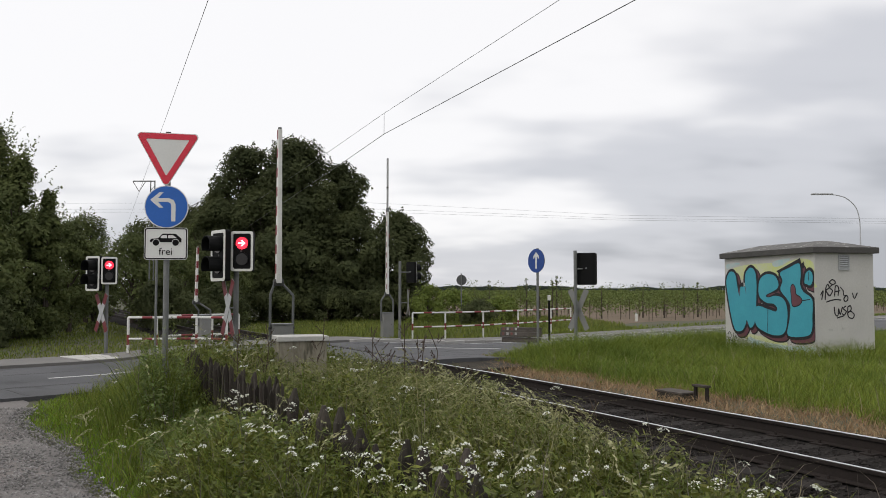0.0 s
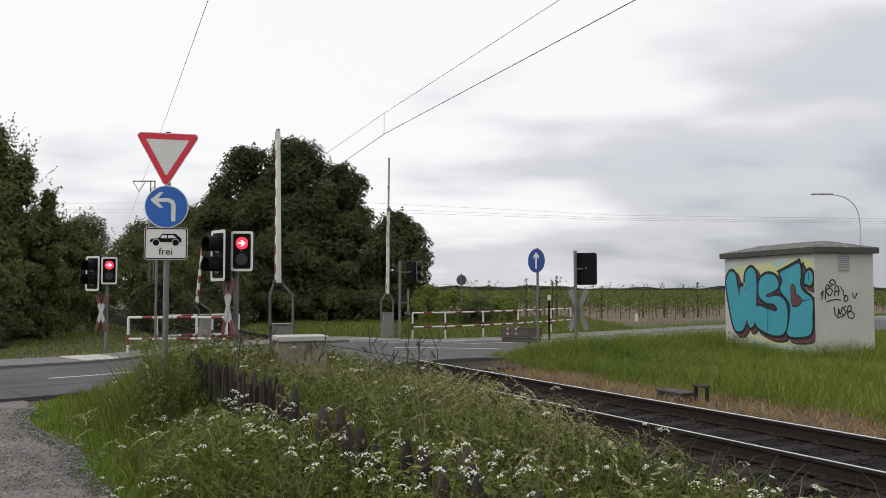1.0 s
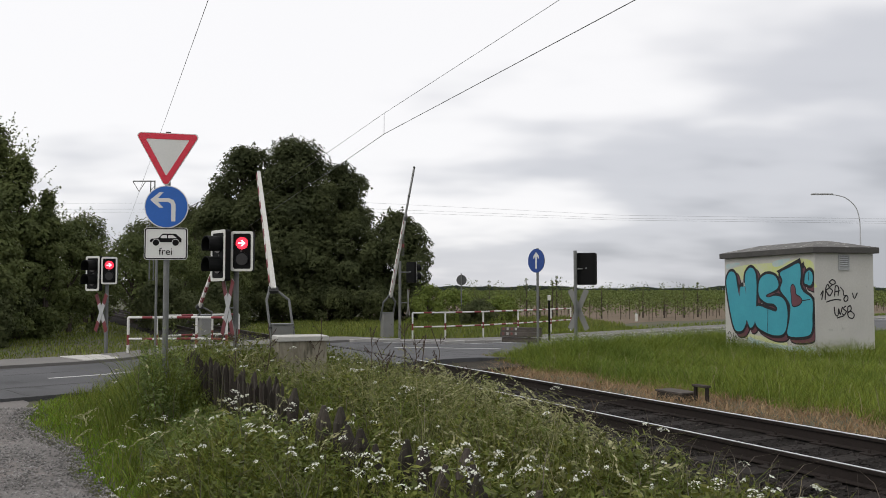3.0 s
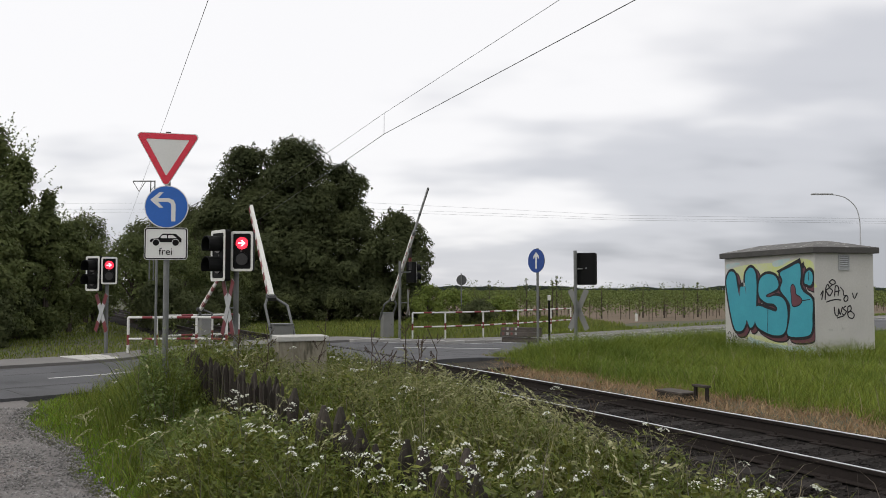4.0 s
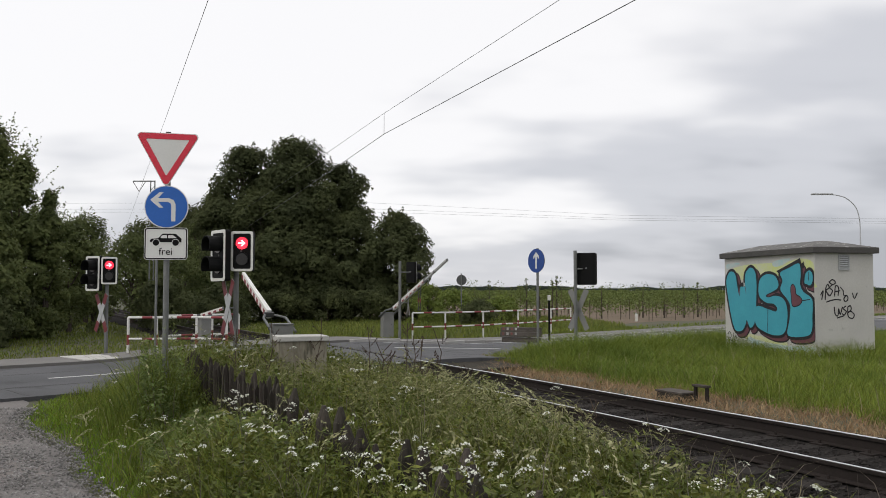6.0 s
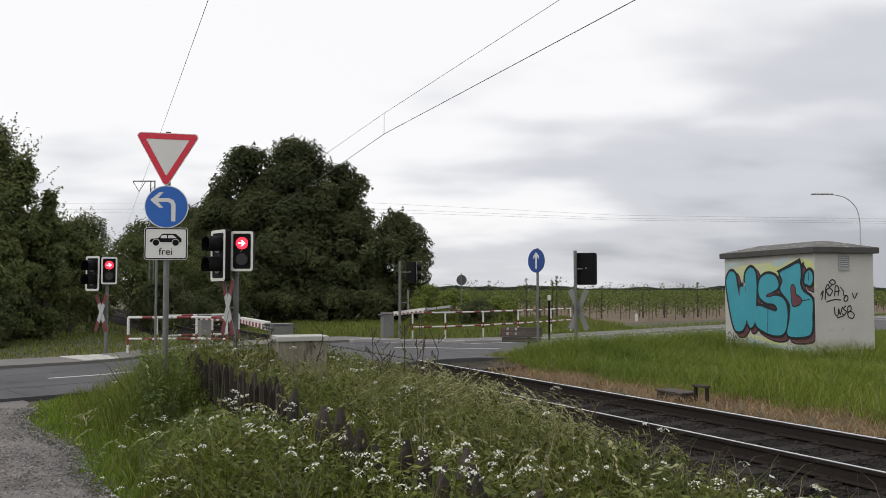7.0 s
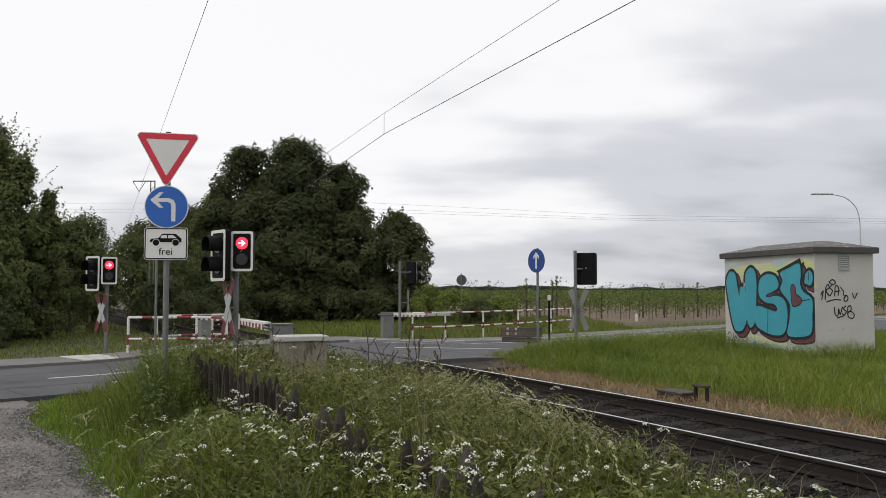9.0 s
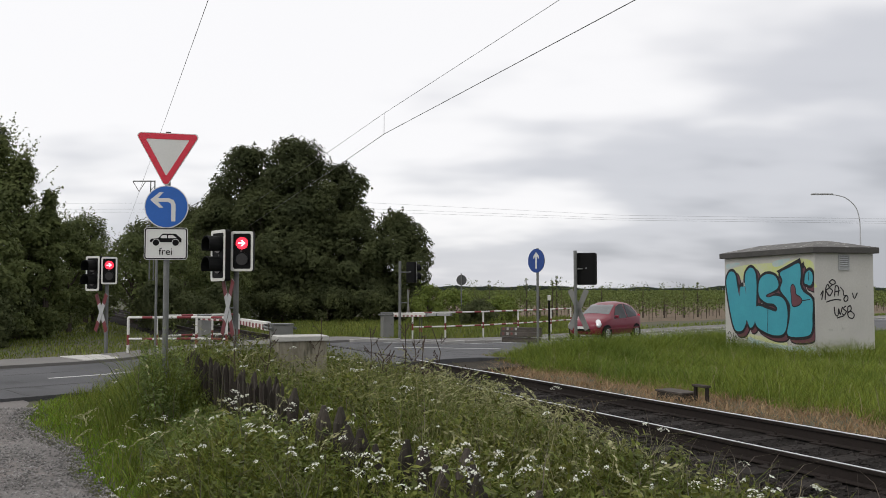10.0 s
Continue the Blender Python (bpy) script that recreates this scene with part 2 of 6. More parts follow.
    "dead": material("grey_dead_stems", (0.19, 0.165, 0.135), 0.9, dark=(0.085, 0.07, 0.055), scale=1.5, fine=6, island=0.4, specular=0.1),
    "bright_leaf": material("bright_bush_leaves", (0.205, 0.255, 0.060), 0.7, dark=(0.125, 0.165, 0.038), scale=0.3, fine=1.5, island=0.25, through_light=0.3, specular=0.12),
    # A darker red than the other red paint, for the cross ends.
    "cross_red": material("dark_red_boards", (0.15, 0.014, 0.020), 0.6, dark=(0.09, 0.011, 0.014), scale=5, fine=40),
    "nettle": material("nettle_leaves", (0.205, 0.255, 0.075), 0.65, dark=(0.085, 0.120, 0.036), scale=0.9, fine=4, island=0.4, through_light=0.28, specular=0.2),
    "lamp_grey": material("pale_lamp_paint", (0.50, 0.51, 0.52), 0.5, dark=(0.40, 0.41, 0.42), scale=3, fine=30),
    "dirt": material("oily_track_dirt", (0.085, 0.076, 0.062), 0.95, dark=(0.036, 0.032, 0.027), scale=1.5, fine=30, bump=0.02, specular=0.08),
    "insulator": material("brown_insulator", (0.09, 0.05, 0.035), 0.35),
}


# ---------------------------------------------------------------- mesh helpers
def thing(name, label, category, m=None, group="", kind=""):
    ob = new(name)
    ob.empty_display_size = 0.2
    if m is not None:
        ob.matrix_basis = m
    return tagged(ob, label, category, group, kind)


def mesh_of(bm, name, mat, smooth=False):
    me = bpy.data.meshes.new(name)
    bm.to_mesh(me)
    bm.free()
    for k in (mat if isinstance(mat, (list, tuple)) else [mat]):
        me.materials.append(MAT[k])
    if smooth:
        for p in me.polygons:
            p.use_smooth = True
    return me


def part(name, bm, mat, parent=None, label="", smooth=False, m=None):
    ob = new(name, mesh_of(bm, name, mat, smooth))
    ob.parent = parent
    if m is not None:
        ob.matrix_basis = m
    return tagged(ob, label)


def box(bm, c, s, bevel=0.0, m=None, mi=0):
    r = bmesh.ops.create_cube(bm, size=1.0)
    vs = r["verts"]
    bmesh.ops.transform(bm, matrix=Matrix.Translation(c) @ Matrix.Diagonal((*s, 1)), verts=vs)
    if bevel:
        es = list({e for v in vs for e in v.link_edges})
        r2 = bmesh.ops.bevel(bm, geom=es, offset=bevel, segments=2, profile=0.6, affect="EDGES")
        vs = list({v for f in r2["faces"] for v in f.verts} | {v for v in vs if v.is_valid})
    if m is not None:
        bmesh.ops.transform(bm, matrix=m, verts=vs)
    if mi:
        for f in {f for v in vs for f in v.link_faces}:
            f.material_index = mi
    return vs


def rod(bm, a, b, r0, r1=None, seg=10, caps=True, mi=0):
    a, b = Vector(a), Vector(b)
    r1 = r0 if r1 is None else r1
    d = b - a
    q = d.to_track_quat("Z", "Y").to_matrix().to_4x4()
    r = bmesh.ops.create_cone(bm, cap_ends=caps, segments=seg, radius1=r0, radius2=r1, depth=d.length,
                              matrix=Matrix.Translation((a + b) / 2) @ q)
    if mi:
        for f in {f for v in r["verts"] for f in v.link_faces}:
            f.material_index = mi
    return r["verts"]


def tube(bm, pts, r, seg=8):
    for a, b in zip(pts, pts[1:]):
        rod(bm, a, b, r, r, seg)


def plate(bm, outline, depth, m=None):
    """A flat plate: an outline in x, z, with its front at y = 0 and its back at y = depth."""
    vs = [bm.verts.new((x, 0, z)) for x, z in outline]
    es = [bm.edges.new((vs[i], vs[(i + 1) % len(vs)])) for i in range(len(vs))]
    filled = bmesh.ops.triangle_fill(bm, use_beauty=True, edges=es, normal=(0, -1, 0))
    fs = [g for g in filled["geom"] if isinstance(g, bmesh.types.BMFace)]
    if depth:
        r = bmesh.ops.extrude_face_region(bm, geom=fs)
        nv = [g for g in r["geom"] if isinstance(g, bmesh.types.BMVert)]
        bmesh.ops.translate(bm, verts=nv, vec=(0, depth, 0))
        vs = vs + nv
        bmesh.ops.recalc_face_normals(bm, faces=bm.faces[:])
    if m is not None:
        bmesh.ops.transform(bm, matrix=m, verts=vs)
    return vs


def disc(r, n=36, rx=None, a0=0.0):
    return [((rx or r) * math.cos(a0 + 2 * math.pi * i / n), r * math.sin(a0 + 2 * math.pi * i / n)) for i in range(n)]


def rounded(corners, r, n=5):
    """A polygon with rounded corners."""
    out = []
    k = len(corners)
    for i in range(k):
        p, a, b = Vector(corners[i]), Vector(corners[i - 1]), Vector(corners[(i + 1) % k])
        u, v = (a - p).normalized(), (b - p).normalized()
        half = math.acos(max(-1, min(1, u.dot(v)))) / 2
        c = p + (u + v).normalized() * (r / math.sin(half))
        s, e = p + u * (r / math.tan(half)), p + v * (r / math.tan(half))
        a0, a1 = math.atan2(s.y - c.y, s.x - c.x), math.atan2(e.y - c.y, e.x - c.x)
        d = (a1 - a0 + math.pi) % (2 * math.pi) - math.pi
        out += [(c.x + r * math.cos(a0 + d * j / n), c.y + r * math.sin(a0 + d * j / n)) for j in range(n + 1)]
    return out


def rect(w, h, r=0.0, n=5):
    c = [(-w / 2, -h / 2), (w / 2, -h / 2), (w / 2, h / 2), (-w / 2, h / 2)]
    return rounded(c, r, n) if r else c


def ring(bm, outer, inner, depth, m=None):
    """A frame between two outlines with the same number of points; front at y = 0."""
    n = len(outer)
    rows = [[bm.verts.new((x, y, z)) for x, z in o] for o, y in ((outer, 0), (inner, 0), (inner, depth), (outer, depth))]
    for i in range(n):
        j = (i + 1) % n
        for a, b in ((0, 1), (1, 2), (2, 3), (3, 0)):
            bm.faces.new((rows[a][i], rows[a][j], rows[b][j], rows[b][i]))
    bmesh.ops.recalc_face_normals(bm, faces=bm.faces[:])
    vs = [v for r in rows for v in r]
    if m is not None:
        bmesh.ops.transform(bm, matrix=m, verts=vs)
    return vs


def spline(points, closed=True, n=5):
    """A smooth line through control points."""
    k = len(points)
    out = []
    for i in range(k if closed else k - 1):
        p = [Vector(points[(i + j) % k] if closed else points[max(0, min(k - 1, i + j))]) for j in (-1, 0, 1, 2)]
        for s in range(n):
            t = s / n
            q = 0.5 * ((2 * p[1]) + (p[2] - p[0]) * t + (2 * p[0] - 5 * p[1] + 4 * p[2] - p[3]) * t * t + (3 * p[1] - p[0] - 3 * p[2] + p[3]) * t ** 3)
            out.append(tuple(q))
    if not closed:
        out.append(tuple(points[-1]))
    return out


def cloud(name, verts, faces, mat, smooth=False):
    """One mesh from arrays."""
    me = bpy.data.meshes.new(name)
    me.from_pydata(verts, [], faces)
    me.materials.append(MAT[mat])
    if smooth:
        me.polygons.foreach_set("use_smooth", [True] * len(me.polygons))
    return me


# ---------------------------------------------------------------- the plan
TRACK = Vector((-0.456, 0.890)).normalized()       # along the track, away from the camera
TRACK_SIDE = Vector((TRACK.y, -TRACK.x))           # to the track's right
TRACK_AT = Vector((-0.72, 18.18))                  # a point on its centre line
ROAD = Vector((0.725, 0.689)).normalized()         # along the road, to the right
ROAD_SIDE = Vector((-ROAD.y, ROAD.x))              # across it, away from the camera
CROSS = Vector((-3.0, 22.27))                      # where the centre lines meet
GROUND = -0.30
HALF_ROAD, PATH_END = 2.9, 5.0


def on_road(u, n):
    return CROSS + ROAD * u + ROAD_SIDE * n


def on_track(u, n):
    return TRACK_AT + TRACK * u + TRACK_SIDE * n


def road_coords(x, y):
    dx, dy = x - CROSS.x, y - CROSS.y
    return dx * ROAD.x + dy * ROAD.y, dx * ROAD_SIDE.x + dy * ROAD_SIDE.y


def track_coords(x, y):
    dx, dy = x - TRACK_AT.x, y - TRACK_AT.y
    return dx * TRACK.x + dy * TRACK.y, dx * TRACK_SIDE.x + dy * TRACK_SIDE.y


def ease(k):
    k = np.clip(k, 0.0, 1.0)
    return k * k * (3 - 2 * k)


def dip(x, y):
    """How far the land falls beyond the track, towards the field."""
    u, n = road_coords(x, y)
    return 0.13 * ease((u - 4.0) / 9.0) * ease((n + 7.0) / 3.5)


def rise(x, y):
    """The banks that carry the road up to the crossing."""
    u, n = road_coords(x, y)
    d = abs(track_coords(x, y)[1])
    level = np.maximum(0.0, -0.09 - 0.2 * ease((d - 1.6) / 4.5) - GROUND)
    beside = np.where(n > 0, n - PATH_END, -n - HALF_ROAD)
    return level * (1 - ease(beside / 2.6)) * ease((d - 2.2) / 1.2)


def road_z(x, y):
    """The road rises to the rails and falls again behind them."""
    d = abs(track_coords(x, y)[1])
    return float(-0.003 - 0.2 * ease((d - 1.6) / 4.5) - dip(x, y))


# ---------------------------------------------------------------- the large structure
def flat_sheet(name, xs, ys, zf, mat, label, category):
    verts = [(x, y, zf(x, y)) for y in ys for x in xs]
    w = len(xs)
    faces = [(j * w + i, j * w + i + 1, (j + 1) * w + i + 1, (j + 1) * w + i) for j in range(len(ys) - 1) for i in range(w - 1)]
    ob = new(name, cloud(name, verts, faces, mat, True))
    return tagged(ob, label, category, kind="structure")


def ground_z(x, y):
    return float((GROUND + 0.03 * noise.noise((x * 0.3, y * 0.3, 0)) if abs(x) < 60 and y < 90 else GROUND) - dip(x, y) + rise(x, y))


def steps(*spans):
    out = []
    for a, b, s in spans:
        out += [a + (b - a) * i / s for i in range(s)]
    return out + [spans[-1][1]]


ground = flat_sheet("ground", steps((-2500, -60, 6), (-60, 60, 120), (60, 2500, 6)), steps((-400, -10, 3), (-10, 90, 100), (90, 3500, 8)),
                    ground_z, "soil", "flat green and brown earth under the grass", "ground")


def ribbon(name, us, ns, place, zf, mat, label, category, skirt=0.12):
    """A paved strip along a line, with a thickness."""
    verts, faces = [], []
    w = len(ns)
    for u in us:
        for n in ns:
            p = place(u, n)
            verts.append((p.x, p.y, zf(p.x, p.y)))
    for j in range(len(us) - 1):
        for i in range(w - 1):
            faces.append((j * w + i, (j + 1) * w + i, (j + 1) * w + i + 1, j * w + i + 1))
    k = len(verts)
    edge = [j * w for j in range(len(us))] + [(len(us) - 1) * w + i for i in range(1, w)] + [j * w + w - 1 for j in range(len(us) - 2, -1, -1)] + list(range(w - 2, 0, -1))
    for e in edge:
        x, y, z = verts[e]
        verts.append((x, y, z - skirt))
    m = len(edge)
    for a in range(m):
        faces.append((edge[a], edge[(a + 1) % m], k + (a + 1) % m, k + a))
    ob = new(name, cloud(name, verts, faces, mat, False))
    return tagged(ob, label, category, kind="structure")


ROAD_US = steps((-60, -12, 24), (-12, 12, 60), (12, 160, 60))
road = ribbon("road", ROAD_US, steps((-HALF_ROAD, HALF_ROAD, 6)), on_road, road_z, "asphalt",
              "worn grey asphalt road over the level crossing", "road", skirt=0.45)
pavement = ribbon("pavement", ROAD_US, [HALF_ROAD + 0.16, 3.6, PATH_END], on_road, lambda x, y: road_z(x, y) + 0.06, "path_asphalt",
                  "pale grey asphalt cycle path beside the road", "pavement")

# kerb stones between the road and the path
kerb = tagged(new("kerb"), "row of pale concrete kerb stones", "kerb", kind="structure")


def kerb_stones():
    bm = bmesh.new()
    box(bm, (0, 0, 0), (0.985, 0.14, 0.26), 0.015)
    me = mesh_of(bm, "kerb_stone", "kerb")
    for i in range(1, 62):
        p = on_road(i + 0.5, HALF_ROAD + 0.078)
        d = abs(track_coords(p.x, p.y)[1])
        if d < 2.2:
            continue
        ob = new("kerb_stone", me)
        ob.parent = kerb
        ob.matrix_basis = Matrix.Translation((p.x, p.y, road_z(p.x, p.y) - 0.04)) @ pose(0, 0, 0, 0, 0, math.degrees(math.atan2(ROAD.y, ROAD.x)))


kerb_stones()


def painted_line(name, spans, n, width, label):
    for a, b in spans:
        ob = ribbon(name, steps((a, b, max(2, int((b - a) * 2)))), [n - width / 2, n + width / 2], on_road,
                    lambda x, y: road_z(x, y) + 0.005, "paint", label, "road marking", skirt=0.004)


painted_line("centre_line", [(-19, -16), (-13.2, -9.7), (-7.0, -4.2), (2.3, 6.6), (9.6, 13.6), (16.6, 20.6)], 0.0, 0.12, "worn white dash of the centre line on asphalt")
painted_line("edge_line", [(4.0, 60.0)], 2.55, 0.11, "worn white edge line along the asphalt road")


def tar_seams():
    """Dark sealed joints in the asphalt."""
    rng = random.Random(3)
    for a, b, n in ((-20, -3.2, -1.35), (-16, -6, 1.2), (2.2, 30, -1.25), (3.0, 18, 1.45), (2.4, 9.5, 2.35)):
        ribbon("tar_seam", steps((a, b, 24)), [0, 1], lambda u, k: on_road(u, n + 0.05 * noise.noise((u * 0.7, n, 0)) + (0.045 + 0.02 * noise.noise((u, 5, n))) * k), lambda x, y: road_z(x, y) + 0.003, "tar", "dark sealed joint in the asphalt", "tar seam", skirt=0.002)
    for u in (-8.3, -2.9, 2.6, 5.3, 8.8, 13.2):
        ribbon("tar_seam", [0, 1], steps((-2.7, 2.7, 12)), lambda k, m: on_road(u + 0.10 * noise.noise((m, u, 2)) + 0.05 * k, m), lambda x, y: road_z(x, y) + 0.0035, "tar", "dark sealed joint across the asphalt", "tar seam", skirt=0.002)


tar_seams()


def concrete_slabs():
    bm = bmesh.new()
    box(bm, (0, 0, 0), (1.02, 0.59, 0.1), 0.008)
    me = mesh_of(bm, "pavement_slab", "slab")
    for i in range(3):
        p = on_road(-4.55, 3.42 + i * 0.6)
        ob = new("pavement_slab", me)
        ob.parent = pavement
        ob.matrix_basis = Matrix.Translation((p.x, p.y, road_z(p.x, p.y) + 0.025)) @ pose(0, 0, 0, 0, 0, math.degrees(math.atan2(ROAD.y, ROAD.x)))


concrete_slabs()

# gravel lane at the camera's side of the road
LANE_EDGE = spline([(-7.6, 15.4), (-6.75, 14.2), (-6.05, 12.35), (-5.2, 11.1), (-4.3, 9.95), (-3.75, 8.9), (-3.25, 8.1), (-2.85, 7.4), (-1.9, 5.0), (-1.2, 2.0), (-1.0, -8.0)], closed=False, n=6)


def gravel_lane():
    verts, faces = [], []
    n = 9
    for ex, ey in LANE_EDGE:
        wob = 0.10 * noise.noise((ex * 2, ey * 2, 1))
        for i in range(n):
            x = ex + wob - i * i * 0.22
            y = ey - 0.02 * i if i < 2 else ey
            verts.append((x, y, GROUND + 0.045 + 0.012 * noise.noise((x, y, 2)) if i else GROUND - 0.04))
    for j in range(len(LANE_EDGE) - 1):
        for i in range(n - 1):
            faces.append((j * n + i, j * n + i + 1, (j + 1) * n + i + 1, (j + 1) * n + i))
    tagged(new("gravel_lane", cloud("gravel_lane", verts, faces, "gravel", True)), "grey gravel lane joining the asphalt road", "lane", kind="structure")


gravel_lane()
LANE_Y = [p[1] for p in LANE_EDGE][::-1]
LANE_X = [p[0] for p in LANE_EDGE][::-1]


def lane_x(y):
    return np.interp(y, LANE_Y, LANE_X)


# ---------------------------------------------------------------- the track
TRACK_TURN = math.degrees(math.atan2(TRACK.y, TRACK.x))


def track_frame(u, n, z):
    p = on_track(u, n)
    return Matrix.Translation((p.x, p.y, z)) @ pose(0, 0, 0, 0, 0, TRACK_TURN)


def track_bed():
    prof = [(-2.35, GROUND - 0.05), (-1.75, -0.20), (-0.5, -0.172), (0.5, -0.172), (1.75, -0.20), (2.35, GROUND - 0.05)]
    us = steps((-45, 5, 120), (5, 130, 60))
    verts, faces = [], []
    for u in us:
        for n, z in prof:
            p = on_track(u, n + 0.08 * noise.noise((u, n, 5)))
            verts.append((p.x, p.y, z + 0.02 * noise.noise((u * 2, n * 2, 7))))
    w = len(prof)
    for j in range(len(us) - 1):
        for i in range(w - 1):
            faces.append((j * w + i, j * w + i + 1, (j + 1) * w + i + 1, (j + 1) * w + i))
    tagged(new("ballast_bed", cloud("ballast_bed", verts, faces, "ballast", True)), "dark brown ballast bed under the rails", "ballast", kind="structure")


track_bed()

RAIL = [(-0.0625, -0.16), (0.0625, -0.16), (0.0625, -0.148), (0.012, -0.135), (0.009, -0.045), (0.034, -0.034), (0.035, -0.006), (0.028, 0.0), (-0.028, 0.0), (-0.035, -0.006), (-0.034, -0.034), (-0.009, -0.045), (-0.012, -0.135), (-0.0625, -0.148)]


def rail(side):
    t = thing("rail", "rusty steel rail with a polished head on dark sleepers", "rail", track_frame(0, side * 0.7525, 0.0), "rails of the track")
    bm = bmesh.new()
    a = [bm.verts.new((-45, y, z)) for y, z in RAIL]
    b = [bm.verts.new((130, y, z)) for y, z in RAIL]
    for i in range(len(RAIL)):
        bm.faces.new((a[i], a[(i + 1) % len(RAIL)], b[(i + 1) % len(RAIL)], b[i]))
    bmesh.ops.recalc_face_normals(bm, faces=bm.faces[:])
    part("rail_profile", bm, "rail", t)
    bm = bmesh.new()
    box(bm, (-21.9, 0, 0.0), (46.2, 0.048 if side > 0 else 0.034, 0.008))
    part("rail_head", bm, "rail_top", t, "bright polished running surface")
    # Same steel as above, coloured duller where it reflects less sky.
    bm = bmesh.new()
    box(bm, (65.61, 0, 0.0), (128.8, 0.044, 0.008))
    part("rail_head", bm, "rail_dull", t, "running surface coloured duller for its weaker reflection")
    return t


rail(-1), rail(1)


def sleepers():
    bm = bmesh.new()
    box(bm, (0, 0, 0), (0.25, 2.5, 0.16), 0.012)
    me = mesh_of(bm, "sleeper", "sleeper")
    bm = bmesh.new()
    box(bm, (0, 0, 0.088), (0.17, 0.34, 0.018))
    for k in (-0.1, 0.1):
        rod(bm, (0, k, 0.09), (0, k, 0.13), 0.018, 0.014, 6)
    pl = mesh_of(bm, "baseplate", "rail")
    for i in range(-24, 110):
        u = i * 0.65
        if abs(u - 4.7) < 3.9:
            continue
        ob = new("sleeper", me)
        ob.matrix_basis = track_frame(u + random.uniform(-0.02, 0.02), random.uniform(-0.03, 0.03), -0.246) @ pose(0, 0, 0, 0, 0, random.uniform(-1, 1))
        tagged(ob, "dark weathered wooden railway sleeper in ballast", "sleeper", "sleepers of the track")
        if i < 30:
            for s in (-0.7525, 0.7525):
                q = new("baseplate", pl)
                q.parent = ob
                q.matrix_basis = Matrix.Translation((0, s, 0))


sleepers()


def crossing_ramp():
    """Dark gravel that slopes from the road's edge down to the track bed."""
    def slope(x, y):
        k = ease((-road_coords(x, y)[1] - HALF_ROAD) / 1.9)
        return float((road_z(x, y) - 0.012) * (1 - k) + (GROUND + 0.10) * k + 0.015 * noise.noise((x * 3, y * 3, 1)))
    ribbon("crossing_ramp", steps((-5.0, 5.0, 30)), steps((-HALF_ROAD - 1.9, -HALF_ROAD + 0.1, 10)), on_road, slope, "dirt", "dark gravel ramp between road edge and track bed", "gravel ramp", skirt=0.15)


def crossing_apron():
    """The patched asphalt edge of the road where it meets the open track."""
    ribbon("crossing_apron", steps((-4.4, 3.0, 24)), steps((-HALF_ROAD - 0.95, -HALF_ROAD + 0.02, 4)), on_road,
           lambda x, y: road_z(x, y) - 0.004 + 0.006 * noise.noise((x * 2, y * 2, 6)), "asphalt", "patched asphalt edge of the crossing", "road", skirt=0.2)


def flangeways():
    """Dark grooves beside the rails where the road crosses them."""
    for n in (-0.7525 + 0.065, 0.7525 - 0.065, -0.7525 - 0.055, 0.7525 + 0.055):
        ribbon("flangeway", steps((1.3, 8.2, 14)), [n - 0.025, n + 0.025], on_track, lambda x, y: 0.0015, "ballast", "dark groove beside the rail in the road", "flangeway", skirt=0.004)


# ---------------------------------------------------------------- signs, signals and barriers
def turned(x, y, z, face):
    """A pose whose front (-y) looks along the direction `face`."""
    return Matrix.Translation((x, y, z)) @ pose(0, 0, 0, 0, 0, math.degrees(math.atan2(face[1], face[0])) + 90)


def bent_arrow():
    return [(0.058, -0.185), (0.108, -0.185), (0.108, 0.02), (0.085, 0.072), (0.03, 0.095), (-0.10, 0.095), (-0.035, 0.165), (-0.085, 0.165), (-0.19, 0.072), (-0.085, -0.02), (-0.035, -0.02), (-0.10, 0.05), (0.02, 0.05), (0.048, 0.035), (0.058, 0.005)]


def straight_arrow():
    return [(-0.03, -0.2), (0.03, -0.2), (0.03, 0.11), (0.1, 0.04), (0.1, 0.12), (0.0, 0.22), (-0.1, 0.12), (-0.1, 0.04), (-0.03, 0.11)]


def offset_y(y, z=0.0, x=0.0):
    return Matrix.Translation((x, y, z))


def letters(text, size, parent, name, mat, m):
    cu = bpy.data.curves.new(name, "FONT")
    cu.body, cu.size, cu.align_x, cu.align_y = text, size, "CENTER", "CENTER"
    cu.extrude = 0.001
    tmp = bpy.data.objects.new(name, cu)
    scene.collection.objects.link(tmp)
    me = bpy.data.meshes.new_from_object(tmp.evaluated_get(bpy.context.evaluated_depsgraph_get()))
    bpy.data.objects.remove(tmp)
    me.materials.clear()
    me.materials.append(MAT[mat])
    ob = new(name, me)
    ob.parent = parent
    ob.matrix_basis = m @ pose(0, 0, 0, 90, 0, 0)
    return ob


def triangle(r, corner):
    return rounded([(r * math.cos(a), r * math.sin(a)) for a in (radians(-90), radians(30), radians(150))], corner, 6)


def give_way_post():
    t = thing("sign_post", "grey steel post with give-way sign, blue turn sign and plate", "road sign", turned(-3.93, 12.0, GROUND, (0.10, -1.0)))
    bm = bmesh.new()
    rod(bm, (0, 0.06, 0), (0, 0.06, 4.14), 0.040, 0.040, 14)
    part("post", bm, "galv", t, smooth=False)
    bm = bmesh.new()
    rod(bm, (0, 0.06, 4.13), (0, 0.06, 4.165), 0.045, 0.036, 14)
    part("cap", bm, "dark_steel", t)
    z = 3.875
    lean = pose(0, 0, 0, 0, 1.6, 0)
    bm = bmesh.new()
    plate(bm, triangle(0.532, 0.05), 0.012, offset_y(0, z) @ lean)
    g = part("give_way_sign", bm, "sign_white", t, "inverted red and white triangle")
